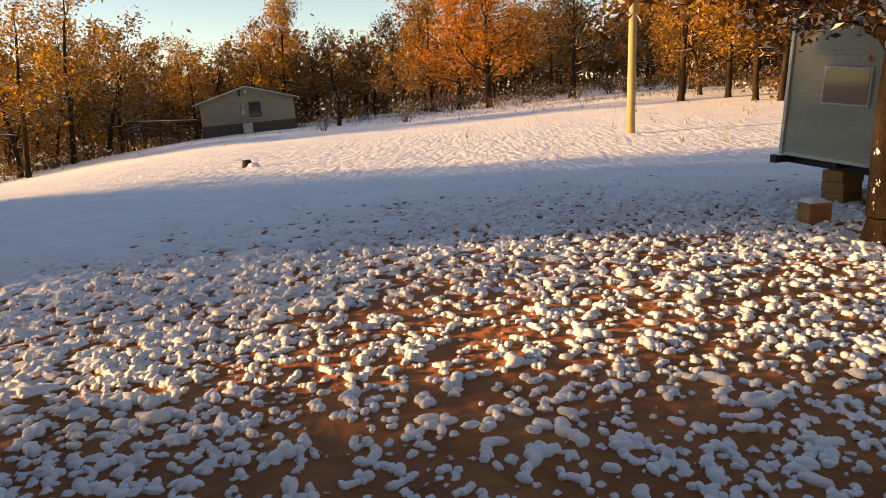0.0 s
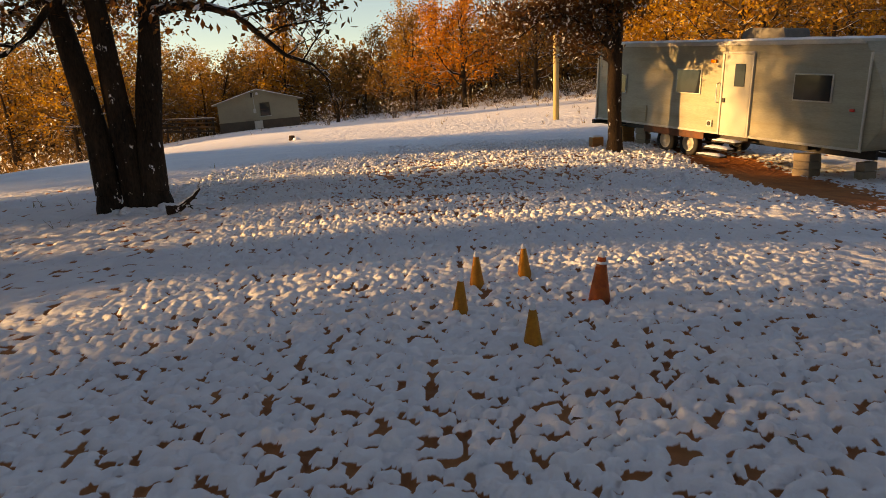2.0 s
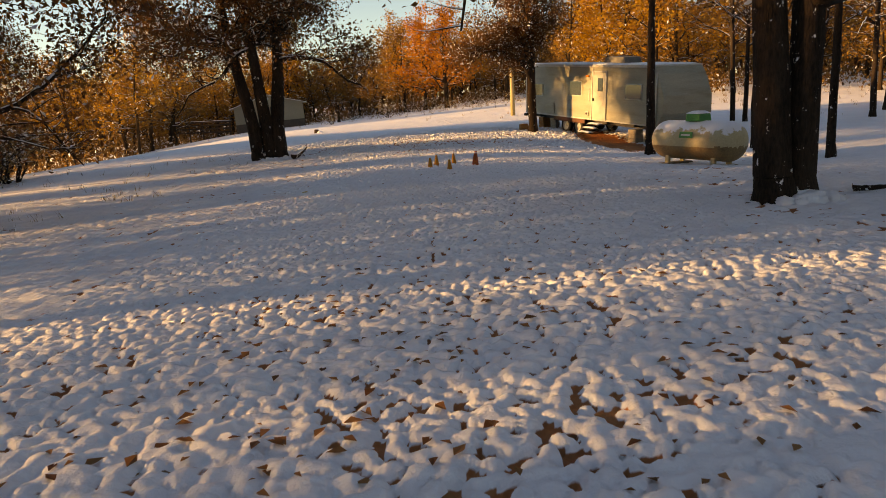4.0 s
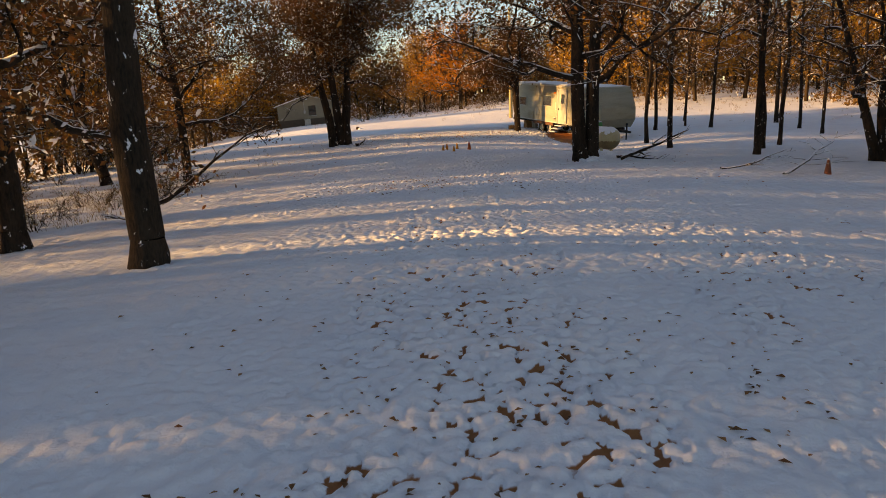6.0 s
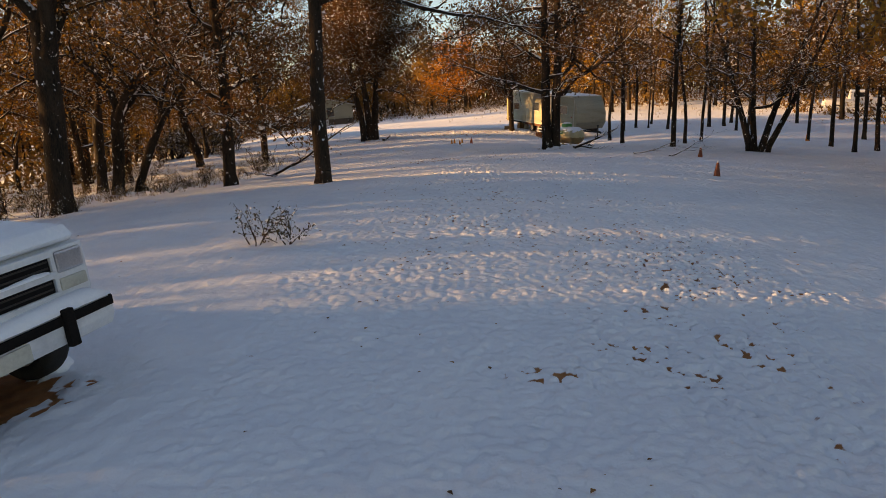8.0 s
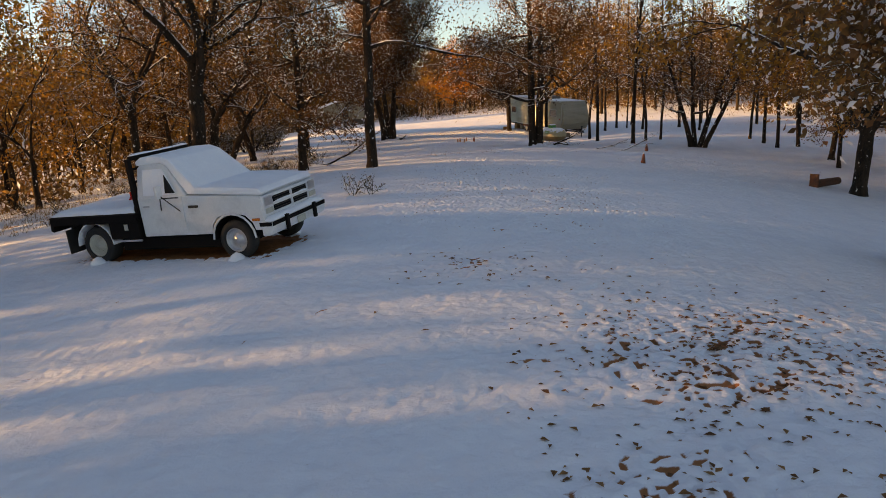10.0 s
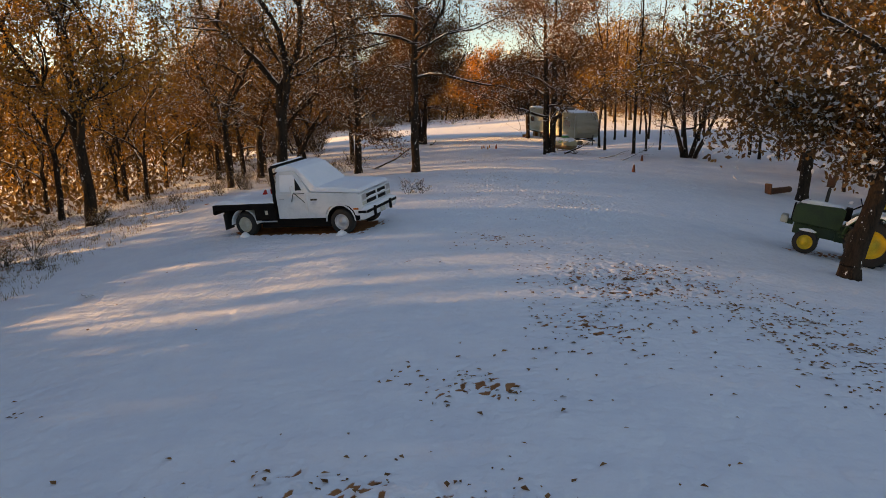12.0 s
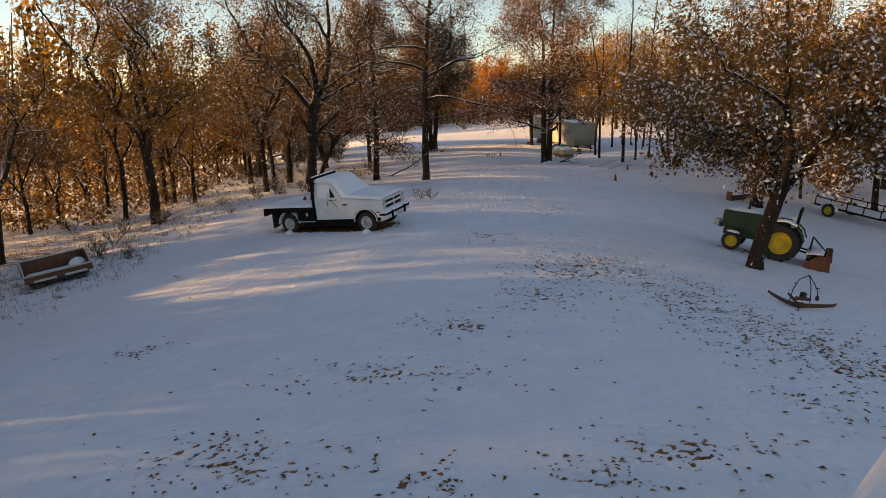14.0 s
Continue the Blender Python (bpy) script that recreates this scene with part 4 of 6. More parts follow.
def far_woods():
    """The depth of the wood behind its first trees: stems and leaf clumps nobody could count."""
    g = np.random.default_rng(31)
    v, f = [], []
    belts = ((-110, 90, 84, 125, 700), (44, 90, -60, 90, 420), (-120, -82, -80, 100, 300))
    stems = np.concatenate([np.column_stack([g.uniform(a, b, n), g.uniform(c, d, n)]) for a, b, c, d, n in belts])
    stems = stems[(stems[:, 0] > -80) | ~((lane(stems[:, 0], stems[:, 1]) > 11) & (lane(stems[:, 0], stems[:, 1]) < 44))]
    stems = stems[(stems[:, 0] > -0.53 * (stems[:, 1] + 40.5)) | (stems[:, 1] < -20)]
    z = land(stems[:, 0], stems[:, 1])
    for (x, y), h in zip(stems, z):
        top, r = g.uniform(5.5, 9), g.uniform(0.08, 0.2)
        lx, ly = g.normal(0, 0.5, 2)
        o = len(v)
        for t, rr in ((-0.3, r), (top * 0.5, r * 0.7), (top, 0.03)):
            s = max(t, 0) / top
            for k in range(4):
                v.append((x + lx * s + rr * math.cos(k * 1.571), y + ly * s + rr * math.sin(k * 1.571), h + t))
        for lev in (0, 4):
            for k in range(4):
                f.append((o + lev + k, o + lev + (k + 1) % 4, o + lev + 4 + (k + 1) % 4, o + lev + 4 + k))
    ob = solid("far_stems", v, f, M["bark_far"])
    tagged(ob, "dense dark stems of the oak wood", "woods", kind="stuff")
    n = 84
    c = np.repeat(np.column_stack([stems, z + 4.8]), n, 0)
    c = c + g.normal(0, 1, c.shape) * (2.0, 2.0, 2.4)
    c[:, 2] = np.maximum(c[:, 2], np.repeat(z, n) + 0.4)
    m = len(c)
    a, b = g.normal(0, 1, (m, 3)), g.normal(0, 1, (m, 3))
    a /= np.linalg.norm(a, axis=1, keepdims=True)
    b = np.cross(a, b)
    b /= np.linalg.norm(b, axis=1, keepdims=True)
    s = g.uniform(0.28, 0.62, (m, 1))
    q = np.stack([c - a * s, c + b * s * 0.6, c + a * s, c - b * s * 0.6], 1).reshape(-1, 3)
    i = np.arange(m)[:, None] * 4
    ob = solid("far_foliage", q, np.concatenate([i + [0, 1, 2], i + [0, 2, 3]]), M["wood_leaves"])
    low = ((-62, 40, 66, 86, 420), (16, 48, 30, 66, 160), (30, 52, -45, 28, 160), (-32, -18, -34, -3, 170), (-58, -27, -84, -8, 110), (-30, -18, -84, -46, 70), (-44, -26, 34, 66, 120))
    spots = np.concatenate([np.column_stack([g.uniform(a, b, k), g.uniform(c, d, k)]) for a, b, c, d, k in low])
    keep = ~((spots[:, 0] > -27) & (spots[:, 0] < -6) & (spots[:, 1] > 40) & (spots[:, 1] < 72))
    brush(spots[keep], g)
    tagged(ob, "russet autumn foliage of the oak wood", "woods", kind="stuff")


far_woods()


# ---- travel trailer ----
def snow_slab(size, c, parent, seed, bulge=0.05, name="snow_cover"):
    """A lying layer of snow with a soft, uneven top; c: the middle of its underside."""
    nx, ny = max(4, int(size[0] / 0.12)), max(4, int(size[1] / 0.12))
    bm = bmesh.new()
    grid = []
    for j in range(ny + 1):
        row = []
        for i in range(nx + 1):
            u, v = i / nx, j / ny
            edge = min(u, 1 - u) * size[0], min(v, 1 - v) * size[1]
            e = min(1.0, min(edge) / 0.12)
            h = size[2] * (0.25 + 0.75 * math.sqrt(max(0.0, 1 - (1 - e) ** 2))) + bulge * 0.5 * noise.noise((u * size[0] * 2.2 + seed, v * size[1] * 2.2, seed))
            wob = 0.02 * noise.noise((u * 9, v * 9 + seed, 3.0))
            row.append(bm.verts.new((c[0] + (u - 0.5) * size[0] + wob, c[1] + (v - 0.5) * size[1] + wob, c[2] + max(0.012, h))))
        grid.append(row)
    for j in range(ny):
        for i in range(nx):
            f = bm.faces.new((grid[j][i], grid[j][i + 1], grid[j + 1][i + 1], grid[j + 1][i]))
            f.smooth = True
    rim = [e for e in bm.edges if e.is_boundary]
    low = bmesh.ops.extrude_edge_only(bm, edges=rim)
    for q in low["geom"]:
        if isinstance(q, bmesh.types.BMVert):
            q.co.z = c[2]
    return part(name, bm, M["snow"], parent, "soft white snow lying on top")


def wheel(parent, c, r, w, rim_mat, axis_y=True, lugs=0, hub=0.5, name="wheel"):
    """A tyre with a dished rim, turning about y."""
    turn = Matrix.Translation(c) @ pose(0, 0, 0, 90, 0, 0)
    t = lathe([(r * 0.62, -w / 2), (r * 0.88, -w / 2), (r * 0.97, -w * 0.40), (r, -w * 0.25), (r, w * 0.25), (r * 0.97, w * 0.40), (r * 0.88, w / 2), (r * 0.62, w / 2), (r * 0.60, 0.0), (r * 0.62, -w / 2)], 28, turn, False)
    if lugs:
        for k in range(lugs):
            a = 2 * math.pi * k / lugs
            for s in (-1, 1):
                b = a + (0.5 * s + 0.5) * math.pi / lugs
                box(t, (0, 0, 0), (0.001, 0.001, 0.001))
                bmesh.ops.create_cube(t, size=1.0, matrix=Matrix.Translation(c) @ Euler((0, -b, 0)).to_matrix().to_4x4() @ pose(r * 1.01, s * w * 0.24, 0, 28 * s, 0, 0) @ Matrix.Diagonal((r * 0.09, w * 0.46, r * 0.075, 1)))
    ty = part("tyre", t, M["rubber"], parent)
    d = lathe([(r * 0.63, -w * 0.30), (r * 0.63, w * 0.44), (r * 0.57, w * 0.46), (r * 0.54, w * 0.30), (r * hub, w * 0.16), (r * 0.24, w * 0.22), (r * 0.20, w * 0.40), (r * 0.01, w * 0.42)], 24, turn, False)
    e = lathe([(r * 0.01, -w * 0.42), (r * 0.20, -w * 0.40), (r * 0.24, -w * 0.22), (r * hub, -w * 0.16), (r * 0.54, -w * 0.30), (r * 0.57, -w * 0.46), (r * 0.63, -w * 0.44), (r * 0.63, w * 0.30)], 24, turn, False)
    me = bpy.data.meshes.new("tmp")
    e.to_mesh(me)
    e.free()
    d.from_mesh(me)
    bpy.data.meshes.remove(me)
    for k in range(8):
        a = 2 * math.pi * k / 8
        for s in (-1, 1):
            rod(d, (c[0] + math.cos(a) * r * 0.36, c[1] + s * w * 0.12, c[2] + math.sin(a) * r * 0.36), (c[0] + math.cos(a) * r * 0.36, c[1] + s * w * 0.26, c[2] + math.sin(a) * r * 0.36), r * 0.035, n=6)
    part("rim", d, rim_mat, ty)
    return ty


TL, TW, TZ0, TZ1 = 8.5, 2.2, 0.64, 2.68      # length, width, underside and top of the trailer's body


def trailer():
    root = thing("travel_trailer", "long beige travel trailer with corrugated siding, set on blocks", "travel trailer", pose(4.38, 7.6, -0.06, 0, 3.6, -66.2))
    outline = [(0.0, TZ0), (TL - 0.05, TZ0), (TL + 0.28, TZ0 + 0.45), (TL + 0.25, TZ0 + 1.05), (TL - 0.10, TZ1 - 0.25), (TL - 0.3, TZ1), (0.06, TZ1)]
    body = part("body", prism(outline, 0.0, TW, 0.03), M["siding"], root)
    laps = 28
    step = (TZ1 - TZ0 - 0.06) / laps
    for k in range(laps):
        z = TZ0 + 0.03 + step * k
        end = TL - 0.08 if k < laps - 2 else TL - 0.22
        bm = bmesh.new()
        vs = [bm.verts.new(p) for p in ((0.02, -0.022, z), (end, -0.022, z), (end, -0.004, z + step * 0.98), (0.02, -0.004, z + step * 0.98), (0.02, 0.0, z), (end, 0.0, z))]
        bm.faces.new((vs[0], vs[1], vs[2], vs[3]))
        bm.faces.new((vs[0], vs[4], vs[5], vs[1]))
        bmesh.ops.recalc_face_normals(bm, faces=bm.faces)
        part("siding_lap", bm, M["siding"], body)
        bm = bmesh.new()
        vs = [bm.verts.new(p) for p in ((-0.022, 0.03, z), (-0.022, TW - 0.03, z), (-0.004, TW - 0.03, z + step * 0.98), (-0.004, 0.03, z + step * 0.98), (0.0, 0.03, z), (0.0, TW - 0.03, z))]
        bm.faces.new((vs[1], vs[0], vs[3], vs[2]))
        bm.faces.new((vs[0], vs[1], vs[5], vs[4]))
        part("siding_lap", bm, M["siding"], body)
    for c, s in (((TL / 2, -0.028, TZ1 - 0.02), (TL - 0.5, 0.03, 0.05)), ((TL / 2, -0.028, TZ0 + 0.01), (TL - 0.1, 0.03, 0.05)), ((0.0, -0.025, (TZ0 + TZ1) / 2), (0.06, 0.05, TZ1 - TZ0)), ((TL - 0.09, -0.028, (TZ0 + TZ1) / 2 - 0.1), (0.05, 0.03, TZ1 - TZ0 - 0.2))):
        part("corner_trim", boxed(c, s, 0.008), M["trim"], body, "thin pale metal trim")
    part("roof", boxed((TL / 2 - 0.12, TW / 2, TZ1 + 0.02), (TL - 0.4, TW + 0.06, 0.06), 0.02), M["trim"], root, "flat pale metal roof")
    snow_slab((TL - 0.6, TW - 0.1, 0.05), (TL / 2 - 0.1, TW / 2, TZ1 + 0.045), root, 2.0)
    # windows: along, sill height, width, height
    for u, z, w, h, glass in ((0.62, 1.44, 0.68, 0.46, "glass"), (3.31, 1.54, 0.78, 0.54, "glass"), (6.79, 1.54, 0.86, 0.50, "glass")):
        win = part("window", boxed((u + w / 2, -0.028, z + h / 2), (w + 0.06, 0.03, h + 0.06), 0.012), M["trim"], body, "thin framed window with dark glass")
        part("pane", boxed((u + w / 2, -0.047, z + h / 2), (w, 0.008, h), 0.002), M[glass], win)
    rear = part("window", boxed((-0.03, 1.15, 1.62), (0.03, 1.0, 0.56), 0.012), M["trim"], body, "pale framed rear window, sky reflection painted as a pale pane")
    part("pane", boxed((-0.049, 1.15, 1.62), (0.008, 0.9, 0.46), 0.002), M["sky_pane"], rear)
    door = part("door", boxed((5.24, -0.035, 1.56), (0.78, 0.045, 1.78), 0.02), M["trailer_door"], body, "closed beige entry door with a dark window")
    part("door_pane", boxed((5.33, -0.064, 1.99), (0.30, 0.012, 0.50), 0.004), M["glass"], door)
    part("door_frame", box(box(box(bmesh.new(), (4.81, -0.04, 1.56), (0.05, 0.06, 1.84), 0.008), (5.67, -0.04, 1.56), (0.05, 0.06, 1.84), 0.008), (5.24, -0.04, 2.48), (0.9, 0.06, 0.05), 0.008), M["trim"], door)
    part("door_handle", boxed((4.92, -0.08, 1.42), (0.06, 0.04, 0.10), 0.01), M["iron"], door)
    part("grab_rail", pipe(bmesh.new(), [(4.70, -0.03, 1.35), (4.70, -0.10, 1.38), (4.70, -0.10, 1.78), (4.70, -0.03, 1.81)], 0.014), M["chrome"], body)
    part("marker_lamp", boxed((4.50, -0.05, 2.29), (0.16, 0.05, 0.07), 0.012), M["amber"], body, "orange porch lamp lens")
    part("outlet_cover", boxed((4.50, -0.038, 0.86), (0.16, 0.03, 0.16), 0.01), M["trim"], body)
    part("outlet_plug", lathe([(0.05, 0.0), (0.05, 0.02)], 14, Matrix.Translation((4.50, -0.052, 0.86)) @ pose(0, 0, 0, 90)), M["iron"], body)
    part("side_marker", boxed((8.15, -0.03, 1.40), (0.10, 0.03, 0.05), 0.008), M["red"], body)
    part("gas_hatch", boxed((1.9, -0.028, 0.93), (0.6, 0.02, 0.42), 0.006), M["siding"], body)
    part("rear_latch", boxed((-0.035, 0.25, 1.35), (0.03, 0.10, 0.06), 0.008), M["iron"], body)
    ac = part("air_conditioner", prism([(0, 0), (1.3, 0), (1.2, 0.26), (0.25, 0.30), (0.06, 0.2)], -0.4, 0.4, 0.03), M["dull_grey"], root, "dull grey rooftop air conditioner")
    ac.location = (4.5, TW / 2, TZ1 + 0.05)
    # chassis
    for y in (0.45, TW - 0.45):
        part("chassis_rail", boxed((TL / 2 - 0.2, y, TZ0 - 0.10), (TL + 0.3, 0.08, 0.20), 0.01), M["iron"], root)
    for u in (0.8, 2.3, 3.9, 5.5, 7.1):
        part("cross_member", boxed((u, TW / 2, TZ0 - 0.08), (0.06, TW - 0.3, 0.10)), M["iron"], root)
    part("rear_bumper", boxed((-0.12, TW / 2, TZ0 - 0.10), (0.12, TW + 0.1, 0.12), 0.015), M["iron"], root)
    snow_slab((0.14, TW, 0.04), (-0.12, TW / 2, TZ0 - 0.045), root, 5.0)
    part("fender_skirt", boxed((3.2, 0.02, TZ0 - 0.08), (2.2, 0.03, 0.22), 0.02), M["rust"], root)
    for u in (2.75, 3.6):
        for y in (0.28, TW - 0.28):
            wheel(root, (u, y, 0.28), 0.33, 0.19, M["trim"])
    part("axle", rod(rod(bmesh.new(), (2.75, 0.3, 0.28), (2.75, TW - 0.3, 0.28), 0.04), (3.6, 0.3, 0.28), (3.6, TW - 0.3, 0.28), 0.04), M["iron"], root)
    st = thing("folding_steps", "folding metal entry steps with snow on the treads", "steps", Matrix())
    st.parent = root
    st["category"] = ""
    del st["category"]
    for k, (y, z) in enumerate(((-0.18, 0.50), (-0.40, 0.36), (-0.62, 0.22))):
        part("tread", boxed((5.24, y, z), (0.72, 0.24, 0.04), 0.008), M["iron"], st)
        snow_slab((0.70, 0.22, 0.05), (5.24, y, z + 0.02), st, 8.0 + k)
    for u in (4.9, 5.58):
        part("stringer", prism([(-0.72, 0.02), (-0.60, 0.02), (-0.02, 0.50), (-0.02, 0.60), (-0.12, 0.60)], u - 0.015, u + 0.015), M["iron"], st).matrix_basis = Matrix.Translation((u, u, 0)) @ pose(0, 0, 0, 0, 0, 90) @ Matrix.Translation((0, 0, 0))
    part("hitch_frame", pipe(pipe(bmesh.new(), [(TL - 0.4, 0.5, TZ0 - 0.1), (TL + 1.3, TW / 2, TZ0 - 0.1)], 0.05), [(TL - 0.4, TW - 0.5, TZ0 - 0.1), (TL + 1.3, TW / 2, TZ0 - 0.1)], 0.05), M["iron"], root)
    part("tongue_jack", rod(rod(bmesh.new(), (TL + 1.0, TW / 2, 0.02), (TL + 1.0, TW / 2, TZ0 + 0.25), 0.04), (TL + 1.0, TW / 2, TZ0 + 0.25), (TL + 1.0, TW / 2, TZ0 + 0.33), 0.06), M["iron"], root)
    return root


trailer()


def pier(x, y, rz, n, label, mat_name, size=(0.40, 0.40, 0.19)):
    root = thing("support_pier", label, "pier", on_land(x, y, rz, -0.03), "piers under the trailer")
    for k in range(n):
        part("block", boxed((random.uniform(-0.01, 0.01), random.uniform(-0.01, 0.01), size[2] * (k + 0.5)), (size[0], size[1], size[2] - 0.006), 0.012, (0, 0, random.uniform(-4, 4))), M[mat_name], root)
    return root


pier(5.12, 7.16, 24, 3, "stack of weathered timber blocks under the trailer", "lumber", (0.42, 0.36, 0.165))
pier(5.44, 6.43, 24, 3, "stack of concrete blocks under the trailer", "concrete", (0.2, 0.4, 0.165))
pier(7.52, 1.33, 24, 3, "stack of tan concrete blocks under the trailer nose", "concrete", (0.34, 0.42, 0.165))
pier(8.35, 0.6, 24, 2, "low stack of concrete blocks under the trailer", "concrete", (0.4, 0.2, 0.19))
blk = thing("timber_block", "squared timber block capped with snow", "wood block", on_land(3.95, 5.55, 12, -0.03))
part("block", boxed((0, 0, 0.15), (0.32, 0.24, 0.30), 0.02), M["lumber"], blk)
snow_slab((0.30, 0.22, 0.05), (0, 0, 0.3), blk, 12.0)


# ---- propane tank ----
def tank():
    root = thing("propane_tank", "cream propane tank with a green lid, snow along its top", "propane tank", on_land(5.86, -9.3, -66.0) @ Matrix.Scale(1.12, 4))
    r, half = 0.385, 0.80
    prof = [(0.001, -half - 0.30)]
    for k in range(1, 9):
        a = k / 8 * math.pi / 2
        prof.append((r * math.sin(a), -half - 0.30 * math.cos(a)))
    prof += [(rr, -z) for rr, z in reversed(prof)]
    part("shell", lathe(prof, 36, pose(0, 0, 0.50, 0, 90, 0)), M["tank"], root)
    low = lathe([(rr * 1.006, z * 1.004) for rr, z in prof], 72, pose(0, 0, 0.50, 0, 90, 0))
    bmesh.ops.delete(low, geom=[f for f in low.faces if f.calc_center_median().z > 0.415 + 0.012 * math.sin(9 * f.calc_center_median().x)], context="FACES")
    part("stained_belly", low, M["tank_stain"], root, "rust-brown stained lower half")
    for x in (-0.62, 0.62):
        for y in (-0.2, 0.2):
            part("leg", boxed((x, y, 0.09), (0.10, 0.06, 0.22), 0.008), M["tank"], root)
        part("pad", boxed((x, 0, 0.0), (0.25, 0.75, 0.07), 0.015), M["concrete"], root)
    lid = part("lid", prism([(-0.20, 0.87), (0.20, 0.87), (0.17, 1.02), (-0.17, 1.02)], -0.16, 0.16, 0.03), M["sign_green"], root, "green hinged valve lid")
    snow_slab((0.34, 0.3, 0.06), (0, 0, 1.02), root, 21.0)
    part("plate", boxed((0.1, -0.415, 0.63), (0.34, 0.012, 0.12), 0.003, (-14, 0, 0)), M["sign_green"], root, "green maker's plate without legible writing")
    part("plate_bar", boxed((0.1, -0.425, 0.63), (0.24, 0.006, 0.03), 0.001, (-14, 0, 0)), M["white_paint"], root)
    return root


tank()


# ---- traffic cones ----
def cone(x, y, h, colour, label, lean=0.0, rz=0.0):
    root = thing("traffic_cone", label, "traffic cone", on_land(x, y, rz, 0.0) @ pose(0, 0, 0, 0, lean, 0), "traffic cones")
    part("cone_body", lathe([(h * 0.25, -0.02), (h * 0.23, 0.04), (h * 0.10, h * 0.94), (h * 0.09, h), (h * 0.06, h + 0.004)], 20), M[colour], root)
    part("base_plate", boxed((0, 0, -0.02), (h * 0.6, h * 0.6, 0.02), 0.006), M[colour], root)
    part("snow_cap", lathe([(h * 0.075, h - 0.005), (h * 0.08, h + 0.015), (h * 0.05, h + 0.04), (h * 0.01, h + 0.05)], 14), M["snow"], root, "small cap of snow")
    return root


for k, (px, py) in enumerate([(-0.13, -9.02), (0.03, -8.25), (0.45, -7.98), (0.29, -9.8)]):
    cone(px, py, 0.25, "amber_cone", "small amber traffic cone capped with snow", random.uniform(-4, 4), 30 * k)
c5 = cone(0.91, -8.8, 0.33, "deep_cone", "larger deep orange traffic cone with a pale worn collar", 3, 10)
part("collar", lathe([(0.050, 0.284), (0.053, 0.288), (0.049, 0.299), (0.045, 0.301)], 18), M["snow"], c5, "ring of snow caught under the tip")
cone(8.65, -21.4, 0.34, "old_cone", "faded red traffic cone standing in the snow")
cone(6.72, -28.3, 0.36, "old_cone", "faded red traffic cone standing in the snow", 2)
cone(18.2, -9.6, 0.45, "orange", "far orange traffic cone in the snow")


# ---- utility pole ----
pole = thing("utility_pole", "pale yellow timber utility pole lit by the sun", "utility pole", on_land(5.38, 21.3))
part("shaft", lathe([(0.145, -0.4), (0.14, 1.5), (0.12, 5.0), (0.10, 8.5)], 18), M["pole"], pole)
part("cable", rod(bmesh.new(), (0, -0.13, 5.6), (4.5, -2.0, 6.3), 0.012, n=6), M["iron"], pole)


